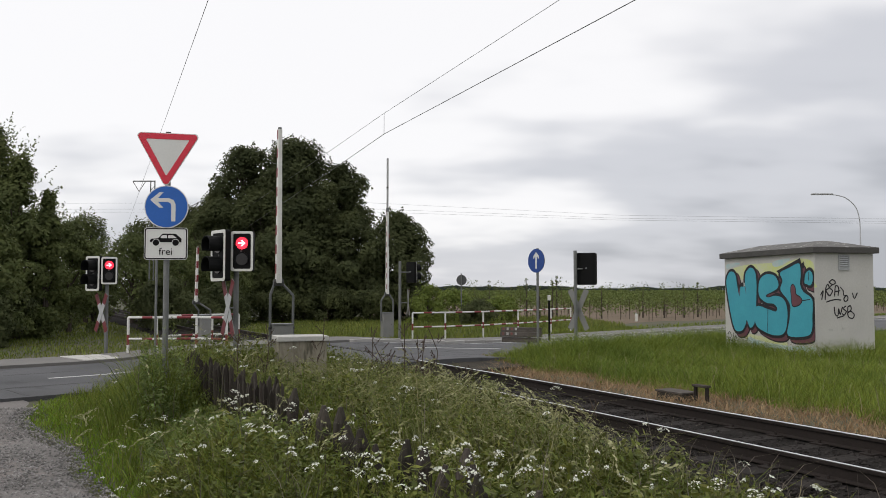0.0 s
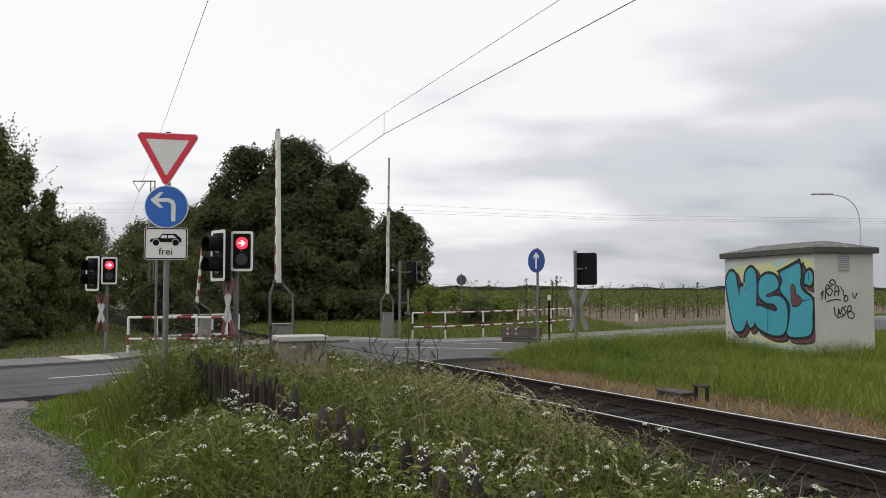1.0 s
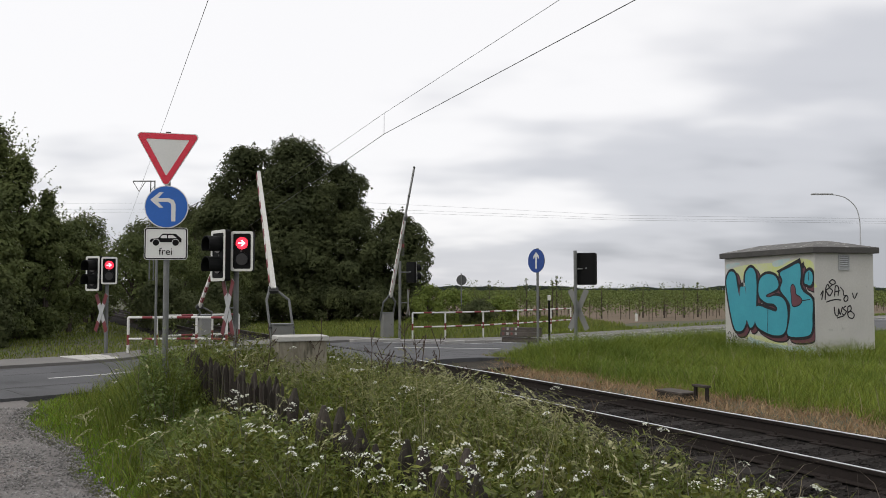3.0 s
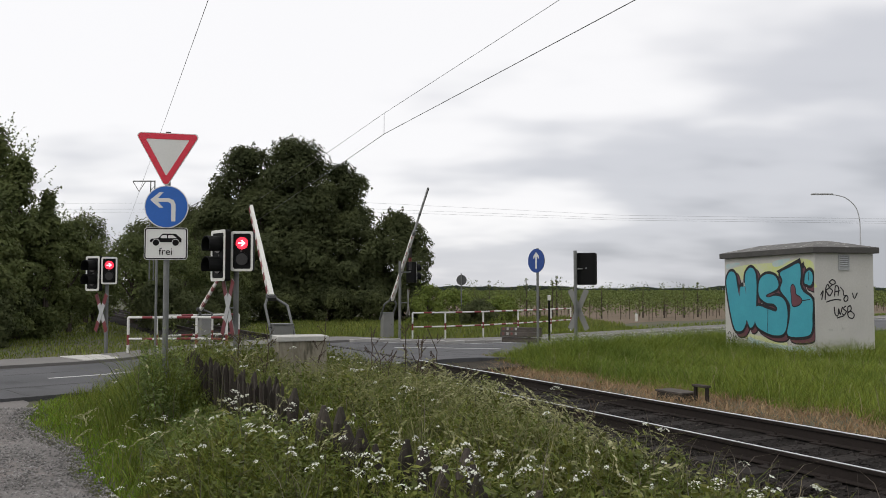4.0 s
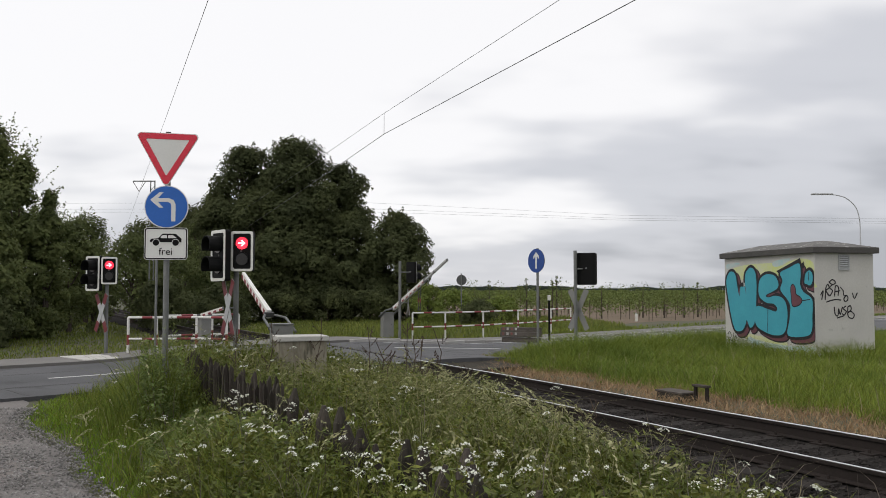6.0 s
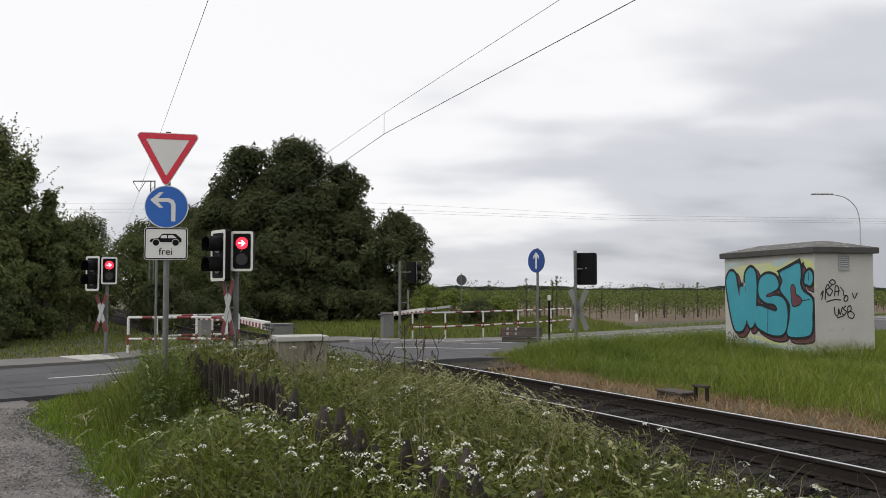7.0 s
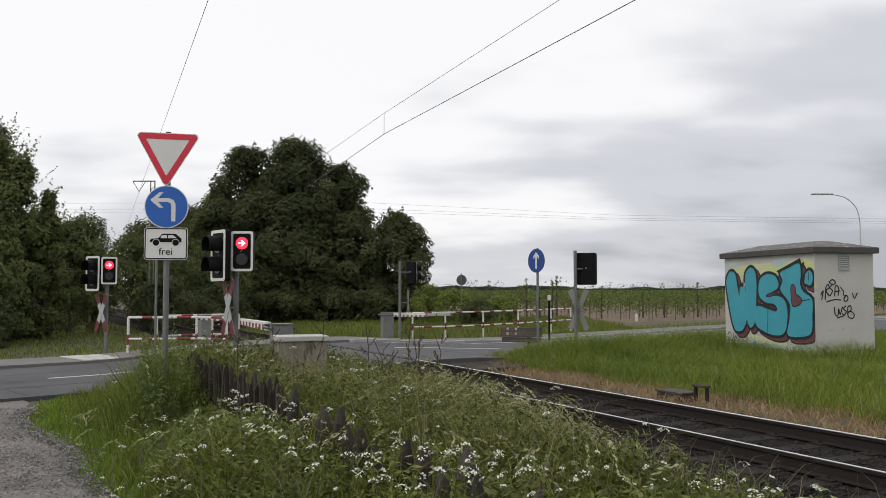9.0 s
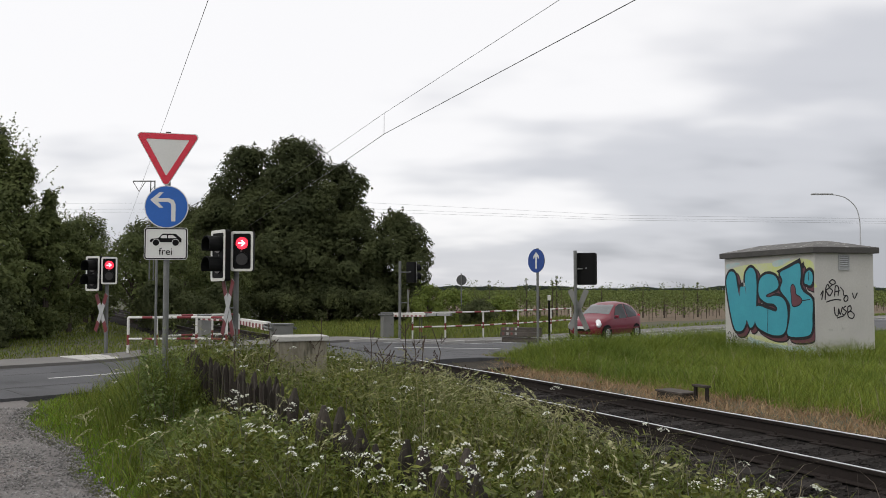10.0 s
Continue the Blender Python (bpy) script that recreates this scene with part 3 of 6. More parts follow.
    bm = bmesh.new()
    ring(bm, triangle(0.512, 0.045), triangle(0.352, 0.012), 0.004, offset_y(-0.004, z) @ lean)
    part("red_border", bm, "sign_red", g)
    z = 2.785 + 0.30
    bm = bmesh.new()
    plate(bm, disc(0.305), 0.012, offset_y(0, z))
    b = part("turn_left_sign", bm, "sign_white", t, "round blue sign with white left arrow")
    bm = bmesh.new()
    plate(bm, disc(0.292), 0.003, offset_y(-0.003, z))
    part("blue_field", bm, "sign_blue", b)
    bm = bmesh.new()
    plate(bm, [(x * 1.18, y * 1.18) for x, y in bent_arrow()], 0.003, offset_y(-0.006, z + 0.01))
    part("arrow", bm, "sign_white", b)
    z = 2.26 + 0.30
    bm = bmesh.new()
    plate(bm, rect(0.60, 0.455, 0.04), 0.012, offset_y(0, z))
    p = part("extra_plate", bm, "sign_white", t, "white plate with black car picture and word")
    bm = bmesh.new()
    ring(bm, rect(0.585, 0.44, 0.035), rect(0.555, 0.41, 0.025), 0.003, offset_y(-0.003, z))
    part("black_border", bm, "sign_black", p)
    bm = bmesh.new()
    plate(bm, [(-0.22, -0.03), (-0.22, 0.0), (-0.20, 0.018), (-0.105, 0.028), (-0.045, 0.092), (0.135, 0.092), (0.20, 0.035), (0.215, 0.022), (0.215, -0.03)], 0.003, offset_y(-0.003, z + 0.05))
    part("car_picture", bm, "sign_black", p)
    bm = bmesh.new()
    for o in ([(-0.08, 0.028), (-0.045, 0.07), (0.015, 0.07), (0.015, 0.028)], [(0.03, 0.028), (0.03, 0.07), (0.10, 0.07), (0.15, 0.028)]):
        plate(bm, o, 0.002, offset_y(-0.005, z + 0.05))
    part("car_picture_window", bm, "sign_white", p)
    for x in (-0.135, 0.135):
        bm = bmesh.new()
        plate(bm, disc(0.045, 20), 0.003, offset_y(-0.0065, z + 0.015, x))
        w = part("car_picture_wheel", bm, "sign_black", p)
        bm = bmesh.new()
        ring(bm, disc(0.052, 20), disc(0.045, 20), 0.0025, offset_y(-0.0062, z + 0.015, x))
        part("car_picture_wheel_rim", bm, "sign_white", p)
    letters("frei", 0.145, p, "lettering", "sign_black", offset_y(-0.004, z - 0.115))
    for zz in (2.4, 2.72, 2.95, 3.22, 3.75, 4.02):
        bm = bmesh.new()
        box(bm, (0, 0.04, zz), (0.13, 0.05, 0.035), 0.004)
        part("clamp", bm, "galv", t)
    return t


give_way_post()


def signal_head(parent, name, w, h, depth, m, lit, arrow=True):
    """A two-lamp signal head with a white-bordered backboard; its front looks along -y."""
    bm = bmesh.new()
    plate(bm, rect(w, h, 0.05), depth, m)
    head = part(name, bm, "black", parent)
    bm = bmesh.new()
    ring(bm, rect(w, h, 0.05), rect(w * 0.80, h * 0.88, 0.035), 0.012, m @ offset_y(-0.012))
    part("white_border", bm, "white", head)
    bm = bmesh.new()
    rod(bm, (0, depth, 0.02), (0, depth + 0.012, 0.02), 0.022, 0.018, 10)
    bmesh.ops.transform(bm, matrix=m, verts=bm.verts[:])
    part("back_bolt", bm, "cross_white", head)
    r = w * 0.27
    for k, z in enumerate((h * 0.20, -h * 0.20)):
        on = lit and k == 0
        bm = bmesh.new()
        rod(bm, (0, 0, z), (0, -0.02, z), r, r, 24)
        bmesh.ops.transform(bm, matrix=m, verts=bm.verts[:])
        part("lens", bm, "lens_red" if on else "lens_off", head, "glowing red lens" if on else "")
        if on:
            bm = bmesh.new()
            a = [(-0.62, -0.12), (0.1, -0.12), (-0.22, -0.5), (0.1, -0.5), (0.62, 0.0), (0.1, 0.5), (-0.22, 0.5), (0.1, 0.12), (-0.62, 0.12)]
            plate(bm, [(x * r, y * r) for x, y in a], 0.003, m @ offset_y(-0.024, z))
            part("arrow", bm, "lens_glow", head)
        # visor: an open half tube over the lens
        bm = bmesh.new()
        n = 14
        rows = []
        for rr in (r * 1.18, r * 1.10):
            for y, drop in ((0.0, 0.0), (-0.26 if not lit else -0.05, 0.0)):
                rows.append([bm.verts.new((rr * math.cos(a), y, z + rr * math.sin(a))) for a in [radians(-35 + 250 * i / n) for i in range(n + 1)]])
        for i in range(n):
            for a, b in ((0, 1), (1, 3), (3, 2), (2, 0)):
                bm.faces.new((rows[a][i], rows[a][i + 1], rows[b][i + 1], rows[b][i]))
        for i in (0, n):
            bm.faces.new((rows[0][i], rows[1][i], rows[3][i], rows[2][i]))
        bmesh.ops.recalc_face_normals(bm, faces=bm.faces[:])
        bmesh.ops.transform(bm, matrix=m, verts=bm.verts[:])
        part("visor", bm, "black", head)
    return head


def st_andrews_cross(parent, m, size=1.0):
    """Two crossed boards, white in the middle with red ends; front along -y."""
    for a in (-62, 62):
        q = m @ pose(0, 0, 0, 0, a, 0)
        bm = bmesh.new()
        box(bm, (0, 0.01 if a > 0 else 0.0, 0), (1.16 * size, 0.008, 0.16 * size))
        bmesh.ops.transform(bm, matrix=q, verts=bm.verts[:])
        arm = part("cross_arm", bm, "grey_box", parent, "grey-backed board of the crossing cross")
        bm = bmesh.new()
        box(bm, (0, (0.01 if a > 0 else 0.0) - 0.006, 0), (0.55 * size, 0.003, 0.158 * size))
        bmesh.ops.transform(bm, matrix=q, verts=bm.verts[:])
        part("white_front", bm, "cross_white", arm)
        for s in (-1, 1):
            bm = bmesh.new()
            box(bm, (s * 0.4275 * size, (0.0 if a < 0 else 0.01) - 0.006, 0), (0.30 * size, 0.003, 0.158 * size))
            bmesh.ops.transform(bm, matrix=q, verts=bm.verts[:])
            part("red_end", bm, "cross_red", arm)


def crossing_signal(x, y, height, scale, label, faces, heads):
    """A post that carries signal heads and a crossing cross."""
    t = thing("crossing_signal", label, "traffic signal", Matrix.Translation((x, y, GROUND)), "level crossing signals")
    deep = -float(dip(x, y))
    bm = bmesh.new()
    rod(bm, (0, 0, deep), (0, 0, height), 0.05, 0.05, 12)
    part("post", bm, "galv", t)
    bm = bmesh.new()
    rod(bm, (0, 0, deep), (0, 0, deep + 0.10), 0.12, 0.10, 12)
    part("foot", bm, "concrete", t)
    for dx, dy, z, w, h, face, lit in heads:
        m = turned(dx, dy, z, face)
        bm = bmesh.new()
        rod(bm, (0, 0, z), (dx, dy, z), 0.025, 0.025, 8)
        part("bracket", bm, "galv", t)
        signal_head(t, "signal_head", w, h, 0.11, m, lit)
    for dx, dy, z, size, face in faces:
        st_andrews_cross(t, turned(dx, dy, z, face), size)
        bm = bmesh.new()
        rod(bm, (0, 0, z), (dx, dy, z), 0.018, 0.018, 8)
        part("bracket", bm, "galv", t)
    return t


LEFTWARD = (-0.82, -0.57)
crossing_signal(-3.90, 16.0, 2.95, 1.0, "grey post with red-lit signal, second signal head and red-white cross",
                [(-0.12, -0.14, 1.57, 1.0, LEFTWARD)],
                [(0.14, -0.16, 2.63, 0.42, 0.75, (-0.05, -1), True), (-0.32, -0.10, 2.55, 0.55, 0.96, (-0.74, -0.67), False)])
crossing_signal(-9.31, 23.5, 2.85, 1.0, "grey post with red-lit signal, side signal head and red-white cross",
                [(-0.10, -0.12, 1.28, 1.0, (-0.62, -0.78))],
                [(0.12, -0.16, 2.44, 0.42, 0.75, (0.2, -1), True), (-0.36, -0.10, 2.36, 0.55, 0.96, (-0.48, -0.87), False)])
crossing_signal(3.84, 24.6, 3.05, 1.0, "grey post with dark signal head seen from behind and cross",
                [(0.10, 0.10, 1.34, 1.12, ROAD)],
                [(0.36, 0.08, 2.52, 0.58, 0.93, (0.45, 0.89), False)])
crossing_signal(-1.55, 30.5, 2.95, 1.0, "grey post with dark signal head turned away and cross",
                [(0.30, 0.05, 1.45, 0.9, (0.97, 0.2))],
                [(0.45, 0.3, 2.55, 0.5, 0.75, (0.8, 0.6), False)])


def round_sign(x, y, z, height, face, front, label, arrow=False, r=0.30):
    t = thing("round_sign", label, "road sign", turned(x, y, GROUND, face))
    bm = bmesh.new()
    rod(bm, (0, 0.05, 0), (0, 0.05, height), 0.035, 0.035, 12)
    part("post", bm, "galv", t)
    bm = bmesh.new()
    plate(bm, disc(r), 0.012, offset_y(0, z - GROUND))
    s = part("sign_plate", bm, "sign_back", t, "grey back of a round plate")
    bm = bmesh.new()
    plate(bm, disc(r - 0.002), 0.003, offset_y(-0.003, z - GROUND))
    f = part("sign_face", bm, front, s)
    if arrow:
        bm = bmesh.new()
        plate(bm, [(a * r / 0.3, b * r / 0.3) for a, b in straight_arrow()], 0.003, offset_y(-0.006, z - GROUND))
        part("arrow", bm, "sign_white", f)
    return t


round_sign(2.53, 23.0, 2.40, 3.04, (-0.80, -0.60), "aged_blue", "round blue sign with white upward arrow on grey post", True, 0.325)
round_sign(1.05, 48.0, 2.17, 2.85, (0.3, 0.95), "sign_white", "round sign seen from behind on a thin post")


def slim_post(x, y, h):
    t = thing("grey_post", "slim grey steel post beside the railing", "post", Matrix.Translation((x, y, GROUND)))
    bm = bmesh.new()
    rod(bm, (0, 0, 0), (0, 0, h), 0.03, 0.03, 10)
    part("post_tube", bm, "galv", t)
    bm = bmesh.new()
    rod(bm, (0, 0, h), (0, 0, h + 0.02), 0.035, 0.03, 10)
    part("cap", bm, "dark_steel", t)


slim_post(-7.10, 21.0, 3.0)

BOOM_AXIS = (0.40, -0.917)


def barrier(x, y, length, pivot, aim, width, label, start, band=0.085, deep=0.155, thick=0.10, split=1.0, aside=0.0, reach=0.78):
    """A crossing barrier. In its own space the closed boom points along +x. Returns the boom."""
    turn = math.degrees(math.atan2(aim[1], aim[0]))
    t = thing("crossing_barrier", label, "barrier", Matrix.Translation((x, y, GROUND)) @ pose(0, 0, 0, 0, 0, turn), "level crossing barriers")
    bm = bmesh.new()
    box(bm, (0, 0, (pivot + 0.06) / 2), (0.34, width, pivot + 0.06), 0.015)
    body = part("pillar", bm, "grey_box", t)
    bm = bmesh.new()
    box(bm, (0, 0, pivot + 0.075), (0.37, width + 0.03, 0.03), 0.006)
    part("pillar_lid", bm, "galv", body)
    for sx in (-1, 1):
        bm = bmesh.new()
        box(bm, (sx * 0.174, 0, 0.55), (0.006, width * 0.7, 0.6), 0.002)
        door = part("service_door", bm, "grey_box", body)
        bm = bmesh.new()
        rod(bm, (sx * 0.176, width * 0.25, 0.6), (sx * 0.186, width * 0.25, 0.6), 0.018, 0.018, 8)
        part("lock", bm, "dark_steel", door)
    boom = new("boom")
    boom.parent = t
    a0 = reach
    end = a0 + (length - a0) * split
    shift = Matrix.Translation((0, aside, 0))
    # beam, slightly tapered, with red bands on both sides
    bm = bmesh.new()
    box(bm, ((a0 + end) / 2, 0, 0), (end - a0, thick, deep), 0.010)
    for v in bm.verts:
        k = (v.co.x - a0) / (length - a0)
        v.co.y *= 1 - 0.3 * k
        v.co.z *= 1 - 0.2 * k
    part("beam", bm, "white", boom, "cream-white hollow beam", m=shift)
    n = max(8, int((end - a0) / 0.19))
    step = (end - a0) / n
    for i in range(1, n, 2):
        for s in (-1, 1):
            k = (i + 0.5) / n * split
            bm = bmesh.new()
            box(bm, (a0 + step * (i + 0.5), s * (thick / 2 * (1 - 0.3 * k) + 0.002), -deep * 0.44 + band / 2), (step, 0.004, band * (1 - 0.2 * k)), 0, None)
            part("red_band", bm, "red", boom, m=shift)
        if split < 1.0:
            continue
        bm = bmesh.new()
        k = (i + 0.5) / n * split
        box(bm, (a0 + step * (i + 0.5), 0, -deep / 2 * (1 - 0.2 * k) - 0.001), (step, thick * 0.8 * (1 - 0.3 * k), 0.005))
        part("red_band", bm, "red", boom, m=shift)
    if split < 1.0:
        # a thin aluminium tip pushed into the beam
        bm = bmesh.new()
        box(bm, ((end + length) / 2 - 0.1, 0, 0), (length - end + 0.2, thick * 0.6, deep * 0.52), 0.012)
        part("tip_tube", bm, "tip_grey", boom, "thin grey-white tip tube")
        bm = bmesh.new()
        box(bm, (end + 0.02, 0, 0), (0.16, thick * 0.9, deep * 0.9), 0.012)
        part("joint_sleeve", bm, "galv", boom)
        bm = bmesh.new()
        box(bm, (end + (length - end) * 0.45, 0, 0), (0.06, thick * 0.66, deep * 0.58), 0.005)
        part("dark_ring", bm, "dark_steel", boom)
    bm = bmesh.new()
    box(bm, (length + 0.02, 0, 0), (0.05, thick * 0.6, deep * 0.52), 0.012)
    part("end_cap", bm, "galv", boom, m=shift)
    for s in (-1, 1):
        bm = bmesh.new()
        y0 = s * (width / 2 + 0.030)
        tube(bm, [(-0.24, y0, 0), (a0 - 0.24, y0, 0), (a0 - 0.02, s * 0.085 + aside, 0), (a0 + 0.08, s * 0.07 + aside, 0)], 0.026 if split == 1.0 else 0.036, 8)
        part("yoke_arm", bm, "yoke_grey", boom)
    bm = bmesh.new()
    box(bm, (a0 - 0.01, aside, 0), (0.09, 0.20, 0.10), 0.01)
    part("boom_clamp", bm, "dark_steel", boom)
    bm = bmesh.new()
    rod(bm, (0, -width / 2 - 0.06, 0), (0, width / 2 + 0.06, 0), 0.03, 0.03, 10)
    part("axle", bm, "dark_steel", boom)
    boom.matrix_basis = pose(0, 0, pivot, 0, -start, 0)
    return boom


boom_near = barrier(-3.21, 16.9, 3.97, 1.15, (-0.40, 0.917), 0.40, "grey barrier pillar with red and white boom beside cabinet", 90, 0.11, 0.185, aside=0.07, reach=0.89)
boom_far = barrier(-2.13, 32.4, 5.95, 0.97, BOOM_AXIS, 0.42, "grey barrier pillar with red and white boom beyond the road", 90, 0.05, split=0.62)
boom_path = barrier(-7.02, 25.0, 2.05, 1.10, (0.60, -0.80), 0.30, "grey barrier pillar with short red and white boom", 88, 0.06, 0.11, 0.07, aside=-0.27, reach=0.45)


def swing_support(boom, at, drop):
    """A frame of two rods that swings from the boom and always hangs down."""
    bm = bmesh.new()
    for x in (-0.09, 0.09):
        rod(bm, (x, 0, 0), (x, 0, -drop), 0.016, 0.016, 8)
        rod(bm, (x, 0, -drop * 0.45), (x, 0, -drop * 0.62), 0.019, 0.019, 8, mi=1)
    for z in (-0.04, -drop + 0.03):
        rod(bm, (-0.12, 0, z), (0.12, 0, z), 0.014, 0.014, 6)
    ob = part("swing_support", bm, ["dark_steel", "red"], boom, "dark swinging support frame of the boom")
    ob.matrix_basis = pose(at, 0, -0.09, 0, 90, 0)
    return ob


support_far = swing_support(boom_far, 3.42, 0.80)


def key_support(support, at, rows):
    walk(support, [(t, pose(at, 0, -0.09, 0, a, 0)) for t, a in rows])


def key_boom(boom, pivot, rows):
    walk(boom, [(t, pose(0, 0, pivot, 0, -a, 0)) for t, a in rows])


# ---------------------------------------------------------------- railings
def railing(points, height, mid, label, group):
    t = thing("railing", label, "railing", None, group)
    for x, y in points:
        bm = bmesh.new()
        rod(bm, (x, y, GROUND - float(dip(x, y))), (x, y, GROUND + height), 0.035, 0.035, 10)
        post = part("railing_post", bm, "white", t)
        bm = bmesh.new()
        rod(bm, (x, y, GROUND + height * 0.36), (x, y, GROUND + height * 0.60), 0.0365, 0.0365, 10)
        part("red_band", bm, "red", post)
    for z in (height, mid):
        for (x0, y0), (x1, y1) in zip(points, points[1:]):
            a, b = Vector((x0, y0, GROUND + z)), Vector((x1, y1, GROUND + z))
            n = max(2, round((b - a).length / 0.45))
            bm = bmesh.new()
            rod(bm, a, b, 0.030, 0.030, 10)
            bar = part("rail_tube", bm, "white", t)
            for i in range(1, n, 2):
                bm = bmesh.new()
                rod(bm, a.lerp(b, i / n), a.lerp(b, (i + 0.72) / n), 0.0325, 0.0325, 10)
                part("red_band", bm, "red", bar)
    return t


railing([(-8.55, 23.1), (-7.78, 23.1), (-6.75, 23.3), (-5.85, 23.0)], 1.16, 0.58, "red and white striped steel railing beside the path", "striped railings")
railing([(-8.05, 24.6), (-6.95, 25.6), (-6.3, 26.2)], 1.16, 0.58, "red and white striped steel railing beside the track", "striped railings")
railing([(-1.16, 32.4), (0.09, 32.9), (1.62, 34.2), (3.2, 36.2), (4.9, 38.6), (6.1, 40.6)], 1.04, 0.50, "long red and white steel railing behind the cycle path", "striped railings")


# ---------------------------------------------------------------- hut
HUT_A = Vector((9.45, 21.55))                    # the wall's corner at the camera
HUT_U = Vector((-0.22, 0.975)).normalized()      # along the painted wall, away
HUT_V = Vector((0.975, 0.22)).normalized()       # along the vent wall, to the right
HUT_L, HUT_W, HUT_H = 4.20, 1.72, 2.9


def hut():
    base = GROUND - 0.05
    m = Matrix(((HUT_V.x, HUT_U.x, 0, HUT_A.x), (HUT_V.y, HUT_U.y, 0, HUT_A.y), (0, 0, 1, base), (0, 0, 0, 1)))
    t = thing("hut", "white rendered railway hut with flat roof and graffiti", "hut", m)
    for name, c, s in (("wall", (HUT_W / 2, 0.1, HUT_H / 2), (HUT_W, 0.2, HUT_H)), ("wall", (HUT_W / 2, HUT_L - 0.1, HUT_H / 2), (HUT_W, 0.2, HUT_H)),
                       ("wall", (0.1, HUT_L / 2, HUT_H / 2), (0.2, HUT_L - 0.404, HUT_H)), ("wall", (HUT_W - 0.1, HUT_L / 2, HUT_H / 2), (0.2, HUT_L - 0.404, HUT_H))):
        bm = bmesh.new()
        box(bm, c, s, 0.0)
        part(name, bm, "plaster", t)
    # roof: a low hipped slab on a dark fascia
    o = 0.11
    bm = bmesh.new()
    box(bm, (HUT_W / 2, HUT_L / 2, HUT_H + 0.075), (HUT_W + 2 * o, HUT_L + 2 * o, 0.15), 0.012)
    part("fascia", bm, "fascia", t, "dark roof edge")
    bm = bmesh.new()
    z0, z1 = HUT_H + 0.151, HUT_H + 0.36
    lo = [bm.verts.new(p) for p in ((-o, -o, z0), (HUT_W + o, -o, z0), (HUT_W + o, HUT_L + o, z0), (-o, HUT_L + o, z0))]
    hi = [bm.verts.new(p) for p in ((HUT_W * 0.42, 0.75, z1), (HUT_W * 0.58, 0.75, z1), (HUT_W * 0.58, HUT_L - 0.75, z1), (HUT_W * 0.42, HUT_L - 0.75, z1))]
    bm.faces.new(hi)
    bm.faces.new(lo[::-1])
    for i in range(4):
        bm.faces.new((lo[i], lo[(i + 1) % 4], hi[(i + 1) % 4], hi[i]))
    bmesh.ops.recalc_face_normals(bm, faces=bm.faces[:])
    part("roof", bm, "roof", t, "mottled grey roof covering")
    return t


the_hut = hut()


def grown(outline, d):
    """An outline moved outwards by d."""
    n = len(outline)
    area = sum(outline[i][0] * outline[(i + 1) % n][1] - outline[(i + 1) % n][0] * outline[i][1] for i in range(n))
    s = 1 if area > 0 else -1
    out = []
    for i in range(n):
        a, b = Vector(outline[i - 1]), Vector(outline[(i + 1) % n])
        t = (b - a).normalized()
        out.append((outline[i][0] + s * t.y * d, outline[i][1] - s * t.x * d))
    return out


def painted(name, outline, mat, layer, label=""):
    """Paint on the long wall: an outline in metres along the wall and up it."""
    bm = bmesh.new()
    vs = [bm.verts.new((-0.003 - 0.004 * layer, u, z)) for u, z in outline]
    es = [bm.edges.new((vs[i], vs[(i + 1) % len(vs)])) for i in range(len(vs))]
    bmesh.ops.triangle_fill(bm, use_beauty=True, edges=es)
    return part(name, bm, mat, the_hut, label)


def brushed(name, line, width, layer, wall_long=False):
    """A thin sprayed line along the vent wall (or the long one)."""
    pts = spline(line, False, 4)
    bm = bmesh.new()
    y = -0.003 - 0.003 * layer
    rows = []
    for i, p in enumerate(pts):
        a, b = Vector(pts[max(0, i - 1)]), Vector(pts[min(len(pts) - 1, i + 1)])
        t = (b - a).normalized() if (b - a).length > 1e-6 else Vector((1, 0))
        o = Vector((-t.y, t.x)) * width / 2
        rows.append([bm.verts.new((y, q[0], q[1]) if wall_long else (q[0], y - 0.00005 * i, q[1])) for q in (Vector(p) - o, Vector(p) + o)])
    for a, b in zip(rows, rows[1:]):
        bm.faces.new((a[0], a[1], b[1], b[0]))
    return part(name, bm, "spray_black", the_hut)


LETTER_W = [(4.09, 2.13), (4.02, 2.39), (3.82, 2.51), (3.61, 2.42), (3.52, 2.13), (3.41, 1.77), (3.36, 2.02), (3.23, 2.1), (3.07, 2.02), (3.06, 1.8), (3.11, 2.18), (3.06, 2.45), (2.81, 2.6), (2.59, 2.47), (2.53, 2.12), (2.56, 1.64), (2.60, 1.22), (2.70, 0.97), (2.89, 0.88), (3.04, 1.09), (3.13, 0.93), (3.32, 0.77), (3.62, 0.77), (3.79, 1.01), (3.95, 1.51)]
LETTER_S = [(1.51, 2.16), (1.68, 2.35), (2.07, 2.39), (2.36, 2.25), (2.44, 1.96), (2.36, 1.74), (2.05, 1.60), (1.74, 1.58), (1.58, 1.46), (1.67, 1.37), (2.01, 1.43), (2.56, 1.49), (2.60, 0.99), (2.03, 0.76), (1.52, 0.73), (1.25, 0.85), (1.14, 1.16), (1.15, 1.51), (1.32, 1.73), (1.65, 1.80), (2.0, 1.75), (2.07, 1.82), (1.73, 1.93), (1.54, 2.02)]
LETTER_B = [(1.42, 2.42), (1.01, 2.55), (0.6, 2.65), (0.54, 2.35), (0.57, 2.11), (0.44, 1.91), (0.10, 1.72), (0.10, 1.29), (0.14, 0.91), (0.4, 0.76), (1.12, 0.75), (1.05, 1.16), (1.0, 1.51), (1.13, 1.71), (1.42, 1.96), (1.32, 2.21)]
